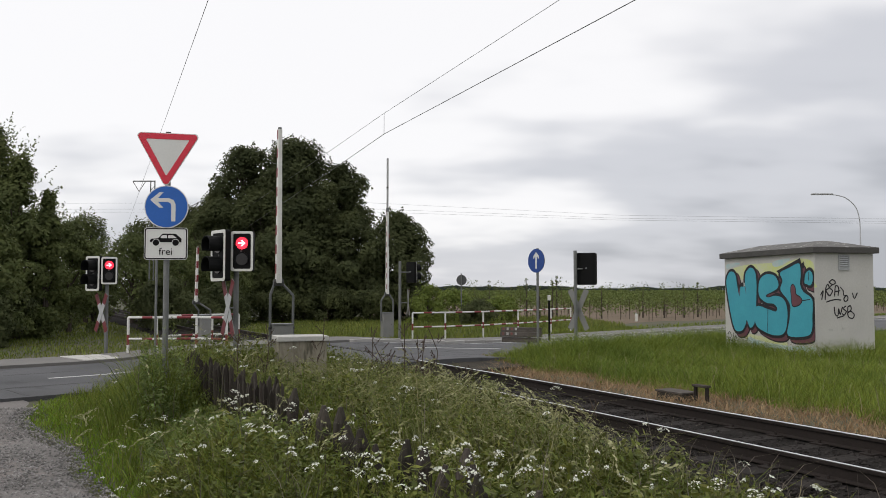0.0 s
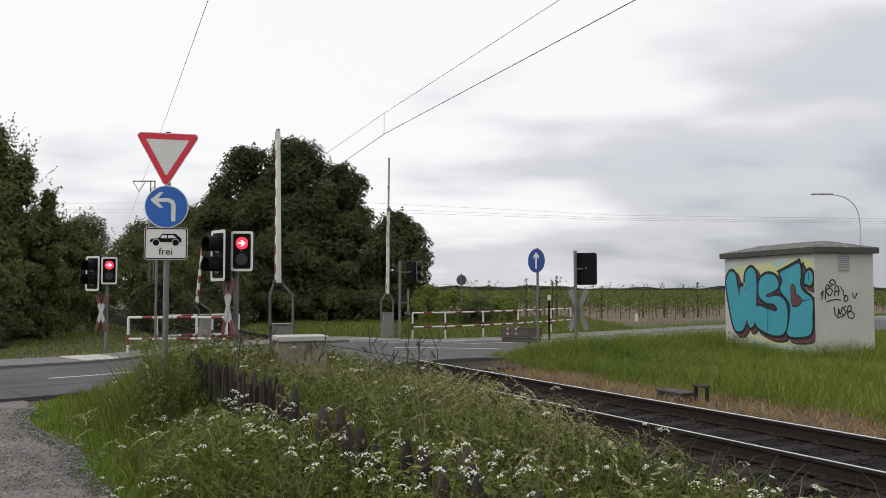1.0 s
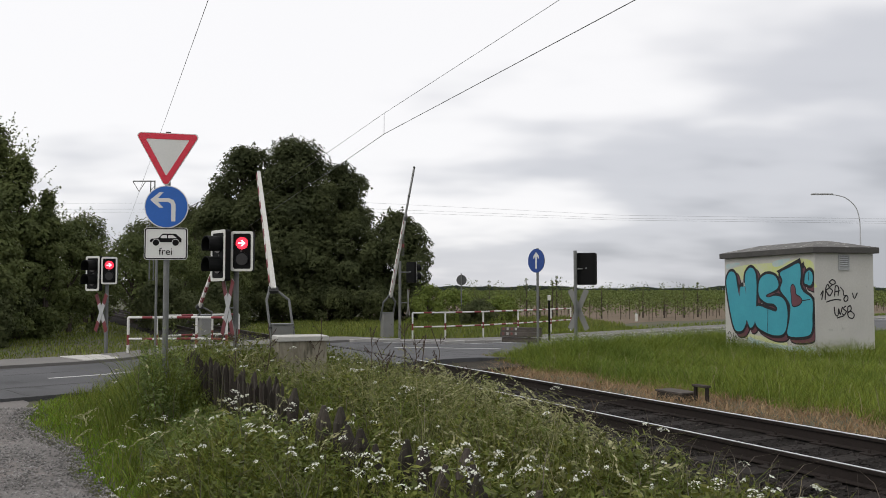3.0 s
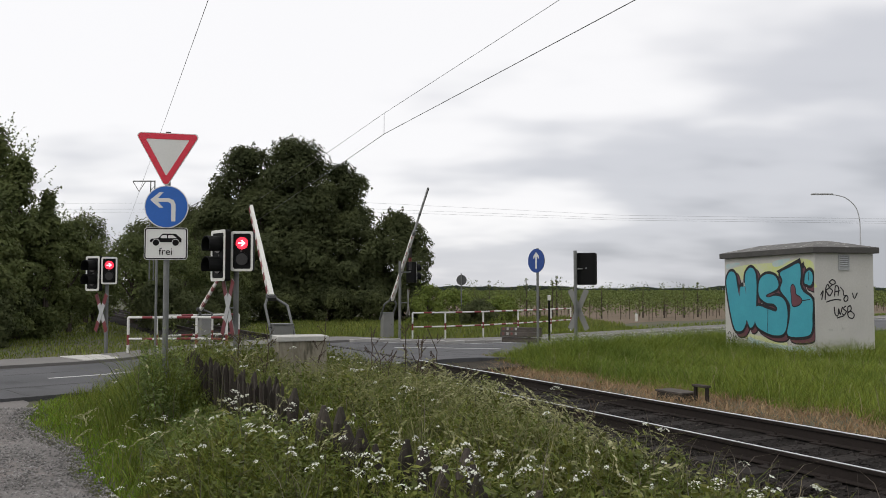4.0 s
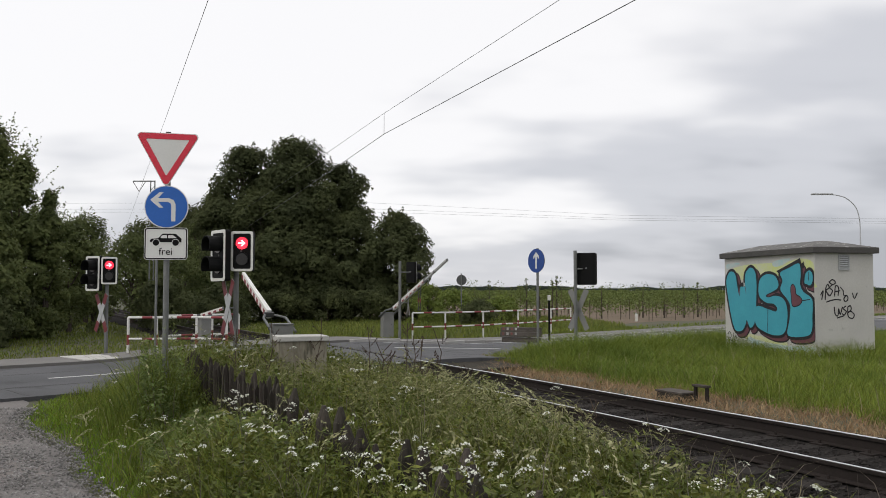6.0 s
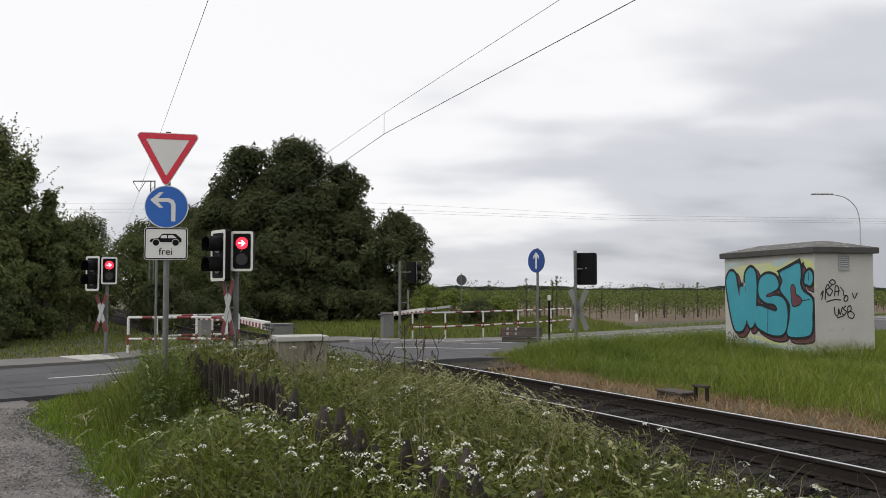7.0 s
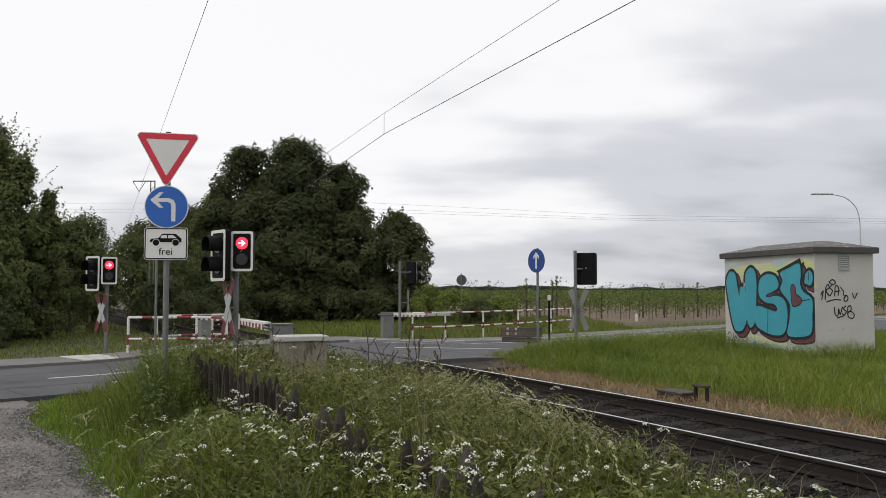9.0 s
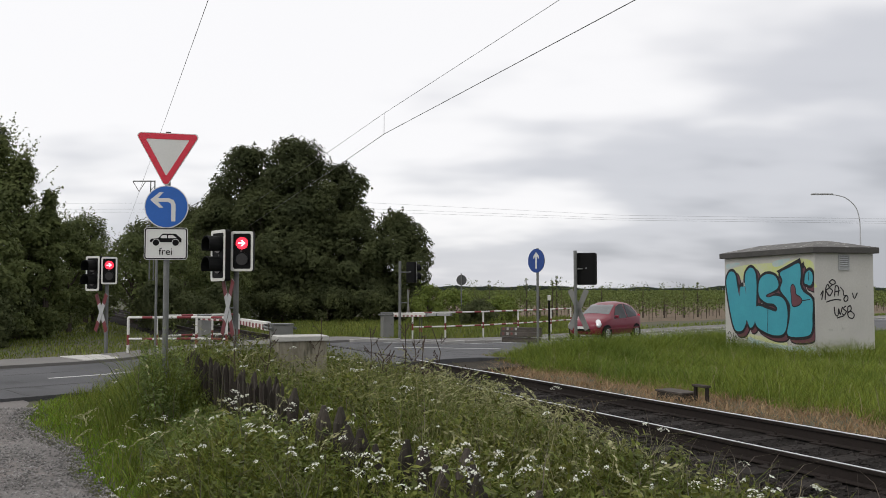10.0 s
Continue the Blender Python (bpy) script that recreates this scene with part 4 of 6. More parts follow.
COMMA = [(0.39, 2.15), (0.34, 2.37), (0.18, 2.46), (0.07, 2.37), (0.06, 2.2), (0.15, 2.08), (0.31, 2.11)]


def graffiti():
    for o in ([(3.9, 2.50), (3.60, 2.62), (2.88, 2.69), (1.8, 2.7), (1.12, 2.71), (0.56, 2.78), (0.05, 2.65), (0.04, 2.2), (0.06, 2.01), (1.99, 2.17), (3.7, 2.30)],
              [(3.13, 0.70), (2.39, 0.66), (1.78, 0.60), (1.19, 0.55), (1.36, 0.42), (2.22, 0.44), (3.04, 0.52)]):
        painted("lime_patch", spline(o, True, 4), "spray_lime", 0, "lime green spray behind letters")
    for o in ([(4.07, 2.72), (3.56, 2.76), (3.36, 2.72), (3.77, 2.64), (4.05, 2.58)], [(1.71, 2.74), (1.04, 2.80), (1.12, 2.70), (1.54, 2.59), (1.76, 2.62)], [(2.95, 0.62), (2.39, 0.53), (1.19, 0.47), (0.12, 0.50), (0.12, 0.40), (1.2, 0.34), (2.9, 0.44)]):
        painted("pale_patch", spline(o, True, 4), "spray_pale", 1, "pale blue spray beside letters")
    for k, o in enumerate((LETTER_W, LETTER_S, LETTER_B, COMMA)):
        line = spline(o, True, 4)
        painted("letter_shade", [(max(0.03, min(4.17, u - 0.13)), z - 0.09) for u, z in grown(line, 0.06)], "spray_mauve", 2 + 0.2 * k, "dark mauve shade of the letters")
        painted("letter_rim", [(max(0.02, min(4.18, u - 0.15)), z - 0.105) for u, z in grown(line, 0.085)], "spray_black", 1.4 + 0.1 * k)
        painted("letter_outline", [(max(0.025, min(4.18, u)), z) for u, z in grown(line, 0.08)], "spray_black", 3 + 0.2 * k, "thick black outline")
        painted("letter", line, "teal", 4 + 0.2 * k, "bubble letter in teal spray paint")
    for o in ([(0.95, 2.02), (0.86, 2.09), (0.78, 1.99), (0.76, 1.84), (0.60, 1.77), (0.52, 1.68), (0.62, 1.58), (0.88, 1.54), (0.93, 1.75)],):
        painted("letter_hole", spline(o, True, 4), "spray_mauve", 5.4)
        painted("letter_hole_rim", grown(spline(o, True, 4), 0.03), "spray_black", 5.1)
    for line in ([(2.0, 1.45), (2.03, 0.78)], [(0.6, 1.66), (0.18, 1.72)], [(0.2, 2.42), (0.22, 2.2)]):
        brushed("paint_line", line, 0.025, 7, True)
    painted("arrow_stroke", [(1.59, 2.47), (0.56, 2.79), (0.50, 2.64), (0.40, 2.70), (0.40, 2.52), (0.52, 2.52), (0.56, 2.71), (1.50, 2.41)], "spray_black", 3.9)
    for line in ([(0.15, 1.82), (0.23, 1.94), (0.18, 1.7)], [(0.28, 1.7), (0.31, 2.01), (0.37, 2.1), (0.4, 2.01), (0.31, 1.94), (0.4, 1.82)], [(0.51, 2.1), (0.42, 2.01), (0.5, 1.94), (0.42, 1.81), (0.35, 1.86)],
                 [(0.56, 1.79), (0.59, 2.06), (0.68, 2.01), (0.66, 1.81)], [(0.56, 1.91), (0.73, 1.94)], [(0.39, 2.15), (0.51, 2.22), (0.59, 2.15), (0.51, 2.09), (0.41, 2.15)],
                 [(0.73, 2.03), (0.81, 1.94), (0.83, 1.82), (0.93, 1.81), (0.94, 1.71), (0.86, 1.66), (0.83, 1.74), (0.9, 1.81)], [(0.31, 1.65), (0.55, 1.71), (0.75, 1.7)], [(1.08, 1.89), (1.14, 1.74), (1.23, 1.89)],
                 [(0.54, 1.53), (0.56, 1.35), (0.64, 1.3), (0.67, 1.48), (0.71, 1.33), (0.78, 1.53)], [(0.89, 1.55), (0.8, 1.48), (0.89, 1.41), (0.82, 1.31), (0.77, 1.36)],
                 [(0.94, 1.53), (0.94, 1.29), (1.07, 1.23), (1.12, 1.33), (1.02, 1.41), (0.94, 1.38), (1.03, 1.45), (1.02, 1.55), (0.94, 1.53)], [(0.61, 1.24), (0.82, 1.3)]):
        brushed("tag_line", line, 0.032, 1)
    for line in ([(4.05, 0.62), (3.95, 0.72), (3.85, 0.6), (3.95, 0.5), (3.8, 0.45)], [(3.75, 0.7), (3.7, 0.5), (3.6, 0.62), (3.55, 0.45)]):
        brushed("tag_line", line, 0.022, 7, True)
    # vent with slats
    bm = bmesh.new()
    ring(bm, rect(0.32, 0.40), rect(0.26, 0.34), 0.03, Matrix.Translation((0.845, -0.03, 2.66)))
    vent = part("vent", bm, "cross_white", the_hut, "grey louvred wall vent")
    bm = bmesh.new()
    box(bm, (0.845, -0.004, 2.66), (0.26, 0.006, 0.34))
    part("backing", bm, "grey_box", vent)
    for i in range(6):
        bm = bmesh.new()
        box(bm, (0, 0, 0), (0.258, 0.004, 0.05), 0, Matrix.Translation((0.845, -0.018, 2.525 + i * 0.054)) @ pose(0, 0, 0, -35, 0, 0))
        part("slat", bm, "cross_white", vent)


graffiti()


# ---------------------------------------------------------------- cabinet, fence, small things by the track
def cabinet():
    t = thing("cable_cabinet", "weathered brown concrete cabinet with a pale flat lid in weeds", "cabinet", Matrix.Translation((-2.42, 14.4, GROUND)) @ pose(0, 0, 0, 0, 0, 20))
    bm = bmesh.new()
    box(bm, (0, 0, 0.525), (0.80, 0.56, 1.05), 0.012)
    part("body", bm, "old_concrete", t)
    bm = bmesh.new()
    box(bm, (0, 0, 1.095), (0.86, 0.64, 0.085), 0.014)
    part("lid", bm, "slab", t, "pale concrete lid")
    bm = bmesh.new()
    for i in range(9):
        box(bm, (-0.32 + i * 0.08, -0.282, 0.55), (0.03, 0.012, 0.85), 0.003)
    part("front_ribs", bm, "old_concrete", t)
    return t


cabinet()


def stake_fence():
    t = thing("stake_fence", "row of weathered pointed wooden stakes among weeds", "fence", None)
    line0, line1 = Vector((-3.98, 13.3)), Vector((0.62, 4.28))
    d = (line1 - line0)
    total = d.length
    rng = random.Random(5)
    s = 0.0
    while s < total:
        p = line0 + d * (s / total)
        dense = s < 5.2
        h = (0.92 if dense else 0.90) + rng.uniform(-0.14, 0.07) - (0.12 if s < 0.2 else 0)
        w = rng.uniform(0.05, 0.066)
        bm = bmesh.new()
        if dense:
            b = 0.022 * rng.uniform(0.7, 1.3)
            plate(bm, [(-b, 0), (b, 0), (b * 0.95, h - 0.05), (b * rng.uniform(-0.6, 0.6), h), (-b * 0.95, h - 0.06)], 0.028)
        else:
            rod(bm, (0, 0, 0), (0, 0, h - 0.13), w * 1.05, w, 8, caps=True)
            rod(bm, (0, 0, h - 0.13), (0, 0, h), w, w * 0.28, 8, caps=True)
        for v in bm.verts:
            v.co.x += 0.008 * noise.noise((v.co.x * 20, s, v.co.z * 3))
        part("stake", bm, "wood", t, m=Matrix.Translation((p.x + rng.uniform(-0.02, 0.02), p.y + rng.uniform(-0.02, 0.02), GROUND)) @ pose(0, 0, 0, rng.uniform(-4, 4), rng.uniform(-5, 5), rng.uniform(15, 45)))
        s += rng.uniform(0.055, 0.08) if dense else rng.uniform(0.26, 0.36)
    a = line0 + d * 0.0
    b = line0 + d * (5.2 / total)
    for z in (0.30, 0.68):
        bm = bmesh.new()
        rod(bm, (a.x + 0.07, a.y + 0.03, GROUND + z), (b.x + 0.07, b.y + 0.03, GROUND + z), 0.03, 0.03, 6)
        part("cross_rail", bm, "wood", t)


stake_fence()


def trackside_box():
    t = thing("trackside_box", "low dark concrete trough with a rusty frame by the track", "trackside box", Matrix.Translation((4.08, 14.8, GROUND)) @ pose(0, 0, 0, 0, 0, TRACK_TURN + 180))
    bm = bmesh.new()
    box(bm, (-0.05, 0, 0.07), (0.62, 0.34, 0.12), 0.02)
    part("trough", bm, "dirt", t)
    bm = bmesh.new()
    box(bm, (-0.05, 0, 0.145), (0.66, 0.38, 0.03), 0.006)
    part("cover", bm, "grey_wood", t)
    for dx in (0.42, 0.68):
        bm = bmesh.new()
        box(bm, (dx, 0, 0.15), (0.05, 0.05, 0.26), 0.006)
        part("frame_leg", bm, "rail", t)
    bm = bmesh.new()
    box(bm, (0.55, 0, 0.295), (0.32, 0.12, 0.04), 0.008)
    part("frame_top", bm, "wood", t)


trackside_box()


def striped_board():
    t = thing("guard_board", "low red and white striped board on a dark post", "guard board", Matrix.Translation((2.15, 24.0, GROUND)) @ pose(0, 0, 0, 0, 0, -18))
    for z, dy, l in ((0.50, 0.02, 1.12), (0.655, -0.02, 1.2), (0.79, 0.0, 1.15)):
        bm = bmesh.new()
        box(bm, (0.06, dy, z), (l, 0.12, 0.135), 0.018)
        for v in bm.verts:
            v.co.z += 0.012 * noise.noise((v.co.x * 3, z * 5, v.co.y * 9))
        b = part("board", bm, "grey_wood", t)
        for i in range(4 if z > 0.6 else 0):
            bm = bmesh.new()
            box(bm, (-0.44 + i * 0.12, dy - 0.062, z + 0.02), (0.06, 0.006, 0.07))
            part("red_band" if i % 2 == 0 else "white_band", bm, "faded_red" if i % 2 == 0 else "kerb", b)
    for dx in (0.26,):
        bm = bmesh.new()
        rod(bm, (dx, 0.10, 0), (dx, 0.10, 0.78), 0.05, 0.05, 8)
        part("post", bm, "dark_steel", t)


striped_board()


def marker_post():
    t = thing("marker_post", "dark slim marker post with a white top", "marker post", Matrix.Translation((4.0, 32.0, GROUND)))
    bm = bmesh.new()
    rod(bm, (0, 0, 0), (0, 0, 1.52), 0.042, 0.038, 8)
    part("post", bm, "black", t)
    bm = bmesh.new()
    box(bm, (0, 0, 1.62), (0.11, 0.10, 0.2), 0.01)
    part("white_top", bm, "white", t)


marker_post()


def field_marker():
    t = thing("field_marker", "short white marker stone at the field's edge", "marker post", Matrix.Translation((12.4, 54.5, GROUND - 0.2)))
    bm = bmesh.new()
    box(bm, (0, 0, 0.30), (0.16, 0.16, 0.60), 0.02)
    part("marker_stone", bm, "white", t)
    bm = bmesh.new()
    box(bm, (0, 0, 0.62), (0.12, 0.12, 0.06), 0.02)
    part("cap", bm, "cross_white", t)


field_marker()


# ---------------------------------------------------------------- overhead line, lamp, power lines
def wire(name, pts, r, label, sag=0.0, n=14, mat="wire"):
    bm = bmesh.new()
    line = []
    for a, b in zip(pts, pts[1:]):
        a, b = Vector(a), Vector(b)
        for i in range(n):
            k = i / n
            p = a.lerp(b, k)
            p.z -= sag * 4 * k * (1 - k)
            line.append(p)
    line.append(Vector(pts[-1]))
    tube(bm, line, r, 5)
    return tagged(new(name, mesh_of(bm, name, mat)), label, "overhead wire")


wire("contact_wire", [(8.4, 0.2, 5.9), (2.59, 11.43, 5.55), (-1.33, 18.97, 5.12), (-2.9, 23.9, 5.18), (-12.0, 52.0, 5.5), (-30.0, 110.0, 5.8)], 0.0072, "thin grey contact wire over the track")
wire("messenger_wire", [(8.4, 0.2, 7.6), (0.85 + 0.92, 12.96, 6.08), (-1.33, 19.0, 5.60), (-3.4, 23.9, 5.42), (-12.2, 52.0, 6.6), (-30.0, 110.0, 7.2)], 0.0048, "thin messenger wire above the contact wire")
wire("dropper", [(-1.33, 18.98, 5.13), (-1.33, 18.99, 5.59)], 0.005, "short dropper between the overhead wires")
wire("feeder_wire", [(-0.5, 5.3, 6.35), (-14.55, 40.4, 6.3), (-30.0, 79.0, 6.3)], 0.0055, "single feeder wire on the line masts")


def line_mast():
    t = thing("line_mast", "slim steel line mast with a triangular hanger", "mast", Matrix.Translation((-13.9, 40.4, GROUND)))
    for dx in (-0.1, 0.1):
        bm = bmesh.new()
        rod(bm, (dx, 0, 0), (dx, 0, 7.15), 0.035, 0.03, 8)
        part("mast_leg", bm, "galv", t)
    for i in range(12):
        bm = bmesh.new()
        rod(bm, (-0.1, 0, 0.6 + i * 0.55), (0.1, 0, 0.85 + i * 0.55), 0.014, 0.014, 6)
        part("lattice_bar", bm, "galv", t)
    bm = bmesh.new()
    rod(bm, (0.12, 0, 7.12), (-0.95, 0, 7.12), 0.03, 0.03, 8)
    part("cross_arm", bm, "galv", t)
    for x in (-0.95, -0.35):
        bm = bmesh.new()
        rod(bm, (x, 0, 7.10), (-0.65, 0, 6.62), 0.016, 0.016, 6)
        part("hanger", bm, "insulator", t)
    bm = bmesh.new()
    tube(bm, [(0.1, 0, 5.35), (1.6, -1.6, 5.35)], 0.022, 6)
    part("cantilever", bm, "galv", t)
    bm = bmesh.new()
    tube(bm, [(0.1, 0, 5.0), (3.0, -2.0, 6.0)], 0.02, 6)
    part("stay", bm, "galv", t)


line_mast()

for a, b, c in ((16.3, 14.0, 12.9), (15.3, 13.5, 12.55), (14.8, 13.2, 12.2)):
    wire("power_line", [(-64.0, 140.0, a - 0.3), (-12.5, 140.0, a - 0.2), (29.6, 140.0, b), (110.0, 140.0, c)], 0.014, "distant thin power line across the field", mat="wire")


def power_pole():
    """The timber pole that carries the power lines beyond the field."""
    t = thing("power_pole", "brown timber power pole at the field's far edge", "power pole", Matrix.Translation((110.0, 140.0, GROUND)))
    bm = bmesh.new()
    rod(bm, (0, 0, 0), (0, 0, 13.4), 0.16, 0.10, 10)
    part("pole", bm, "bark", t)
    for z in (12.9, 12.55, 12.2):
        bm = bmesh.new()
        rod(bm, (0, 0, z - GROUND), (0, 0, z - GROUND + 0.12), 0.13, 0.12, 8)
        part("insulator", bm, "insulator", t)


power_pole()


def street_lamp():
    t = thing("street_lamp", "tall grey street lamp with curved arm and flat head", "street lamp", Matrix.Translation((26.15, 53.0, GROUND)))
    bm = bmesh.new()
    rod(bm, (0, 0, 0), (0, 0, 5.4), 0.07, 0.04, 12)
    part("pole", bm, "lamp_grey", t)
    bm = bmesh.new()
    tube(bm, [Vector((p[0], 0, p[1])) for p in spline([(0, 5.38), (-0.03, 6.3), (-0.25, 7.1), (-0.8, 7.65), (-1.35, 7.85), (-1.75, 7.9)], False, 5)], 0.034, 8)
    part("arm", bm, "lamp_grey", t)
    bm = bmesh.new()
    box(bm, (-2.35, 0, 7.93), (1.3, 0.32, 0.10), 0.04)
    part("lamp_head", bm, "lamp_grey", t)


street_lamp()


# ---------------------------------------------------------------- plants
def quads(centres, u, v):
    """Verts and faces of one quad a centre, with half axes u and v."""
    n = len(centres)
    verts = np.empty((n, 4, 3))
    verts[:, 0], verts[:, 1], verts[:, 2], verts[:, 3] = centres - u, centres - v, centres + u, centres + v
    faces = np.arange(4 * n).reshape(n, 4)
    return verts.reshape(-1, 3), faces


def fast_mesh(name, verts, faces, mat):
    me = bpy.data.meshes.new(name)
    n, k = faces.shape
    me.vertices.add(len(verts))
    me.vertices.foreach_set("co", verts.astype(np.float32).ravel())
    me.loops.add(n * k)
    me.loops.foreach_set("vertex_index", faces.astype(np.int32).ravel())
    me.polygons.add(n)
    me.polygons.foreach_set("loop_start", np.arange(0, n * k, k, dtype=np.int32))
    me.polygons.foreach_set("loop_total", np.full(n, k, dtype=np.int32))
    me.materials.append(MAT[mat])
    me.update(calc_edges=True)
    return me


def leaflets(c, normal, s, rng):
    """One small three-cornered leaf a centre, turned about its normal."""
    n = len(c)
    u = np.cross(normal, rng.normal(size=(n, 3)))
    u /= np.linalg.norm(u, axis=1)[:, None] + 1e-9
    w = np.cross(normal, u)
    s = s[:, None]
    v = np.empty((n, 3, 3))
    v[:, 0], v[:, 1], v[:, 2] = c + u * s * 1.1, c - u * s * 0.55 + w * s * 0.6, c - u * s * 0.55 - w * s * 0.6
    return v.reshape(-1, 3)


def unit(d):
    return d / (np.linalg.norm(d, axis=1)[:, None] + 1e-9)


def tree(x, y, height, spread, mat, label, seed, leaves=9000, size=0.11, low=0.04, category="tree", base=None, sprigs=0.6, clumps=70, peak=0.5):
    """A trunk, limbs and a crown of leafy clumps; `peak` is how pointed the crown is."""
    rng = np.random.default_rng(seed)
    t = thing("tree" if category == "tree" else "bush", label, category, Matrix.Translation((x, y, GROUND if base is None else base)))
    bm = bmesh.new()
    r0 = 0.035 * height ** 0.8
    top = height * (0.8 if spread > 0.5 else 0.95)
    pts = [Vector((0.12 * height * 0.1 * noise.noise((seed, k, 0)), 0.1 * noise.noise((k, seed, 2)), top * k / 6)) for k in range(7)]
    for k in range(6):
        rod(bm, pts[k], pts[k + 1], r0 * (1 - k / 6.6), r0 * (1 - (k + 1) / 6.6), 8, caps=False)
    part("trunk", bm, "bark", t)
    # clumps over the skin of the crown and some inside it
    m = clumps
    z = low + (1 - low) * rng.random(m) ** 0.85
    a = 2 * np.pi * (np.arange(m) * 0.381966 + rng.uniform(-0.08, 0.08, m))
    mid = 0.40
    wide = np.where(z > mid, np.clip(1 - ((z - mid) / (1.02 - mid)) ** 2, 0.0, 1) ** peak, 0.90 + 0.10 * np.sin(z * 9 + seed))
    swell = 1 + 0.16 * np.sin(a * 2 + seed) * np.sin(z * 7 + seed * 1.3)
    rc = spread * rng.uniform(0.20, 0.36, m)
    rad = np.maximum(0.0, spread * wide * swell - rc * 0.8) * np.where(rng.random(m) < 0.22, rng.uniform(0.1, 0.7, m), rng.uniform(0.88, 1.05, m))
    cz = height * z - rc * np.where(z > 0.6, 0.75, 0.1)
    centre = np.column_stack([rad * np.cos(a), rad * np.sin(a), np.maximum(cz, rc * 0.5)])
    for p in centre[::5]:
        bm = bmesh.new()
        p0 = pts[min(6, max(1, int(p[2] / height * 5)))]
        q = p0.lerp(Vector(p), 0.55) + Vector((0, 0, 0.12))
        rod(bm, p0, q, r0 * 0.32, r0 * 0.2, 5, caps=False)
        rod(bm, q, Vector(p), r0 * 0.2, r0 * 0.06, 5, caps=False)
        part("limb", bm, "bark", t)
    pick = rng.choice(m, leaves, p=rc ** 2 / (rc ** 2).sum())
    d = unit(rng.normal(size=(leaves, 3)) + np.array([0, 0, 0.25]))
    lump = 1 + 0.14 * np.sin(d[:, 0] * 7 + pick) * np.sin(d[:, 2] * 8 + pick * 2)
    c = centre[pick] + d * (rc[pick] * lump * (0.45 + 0.62 * rng.random(leaves) ** 0.5))[:, None] * np.array([1, 1, 0.85])
    out = unit(c - np.array([0, 0, height * 0.4]))
    v = leaflets(c, unit(d * 0.75 + out * 0.45 + np.array([0, 0, 0.35]) + rng.normal(size=(leaves, 3)) * 0.42), size * rng.uniform(0.6, 1.3, leaves), rng)
    # shoots that break the outline
    k, q = 14, max(8, leaves // 170)
    pick = rng.integers(0, m, q)
    d = rng.normal(size=(q, 3))
    d[:, 2] = np.abs(d[:, 2]) * 0.8
    d = unit(d)
    shoot = unit(d + np.array([0, 0, 1.1]) + rng.normal(size=(q, 3)) * 0.25) * (sprigs * rng.uniform(0.3, 1.0, q))[:, None]
    along = np.tile(np.linspace(0, 1, k), q)[:, None]
    c = np.repeat(centre[pick] + d * rc[pick][:, None] * 0.85, k, 0) + np.repeat(shoot, k, 0) * along + rng.normal(size=(q * k, 3)) * 0.085 * (1.15 - along) * min(1.0, spread)
    v = np.vstack([v, leaflets(c, unit(rng.normal(size=c.shape) + np.array([0, -0.2, 0.5])), np.full(len(c), size * 0.8), rng)])
    v[:, 2] = np.maximum(v[:, 2], 0.02)
    ob = new("crown", fast_mesh("crown", v, np.arange(len(v)).reshape(-1, 3), mat))
    ob.parent = t
    SWAYING.append((ob, t))
    return t


SWAYING = []
DARK = "dark green broad-leaved tree at the edge of the wood"
for i, (x, y, h, s, n, c) in enumerate((
        (-13.45, 57, 11.6, 3.05, 31000, 95), (-9.9, 56.5, 12.2, 3.4, 36000, 105), (-7.1, 58, 10.6, 2.75, 27000, 85), (-3.05, 56, 7.1, 2.7, 28000, 90),
        (-16.6, 61, 8.9, 2.3, 17000, 60), (-11.5, 59, 11.9, 3.2, 20000, 70), (-6.0, 55, 7.0, 2.5, 17000, 60), (-11.6, 54.5, 8.2, 2.9, 19000, 65),
        (-15.2, 55.5, 7.6, 2.4, 15000, 55), (-19.5, 64, 8.4, 2.6, 12000, 50), (-8.8, 54, 6.0, 2.5, 14000, 55), (-23.0, 66, 7.6, 2.8, 10000, 50))):
    tree(x, y, h, s, "leaf_dark", DARK, 100 + i, n, 0.125, clumps=c, peak=0.38 if h > 7.5 else 0.55)
EDGE = "dense green hedge tree beside the road"
for i, (x, y, h, s, n, pk, sp) in enumerate((
        (-17.9, 33.0, 8.5, 2.2, 24000, 0.6, 1.3), (-16.35, 32.6, 7.2, 1.5, 19000, 0.75, 1.4), (-15.55, 33.2, 5.9, 0.95, 10000, 1.3, 1.3), (-16.5, 37.5, 5.0, 1.35, 12000, 0.6, 0.8),
        (-16.9, 41.0, 4.2, 1.3, 9000, 0.6, 0.7), (-21.5, 36.0, 8.8, 2.6, 10000, 0.5, 1.2), (-17.2, 47.0, 5.2, 2.0, 10000, 0.5, 0.9), (-14.9, 48.0, 5.2, 2.0, 10000, 0.5, 0.9),
        (-20.6, 49.0, 6.4, 2.2, 9000, 0.5, 0.9), (-12.7, 49.0, 4.4, 1.8, 8000, 0.5, 0.9), (-24.2, 51.0, 7.2, 2.4, 8000, 0.5, 0.9), (-15.6, 29.0, 5.2, 1.3, 10000, 0.7, 1.0))):
    tree(x, y, h, s, "leaf", EDGE, 200 + i, n, 0.085, sprigs=sp, peak=pk, clumps=60)
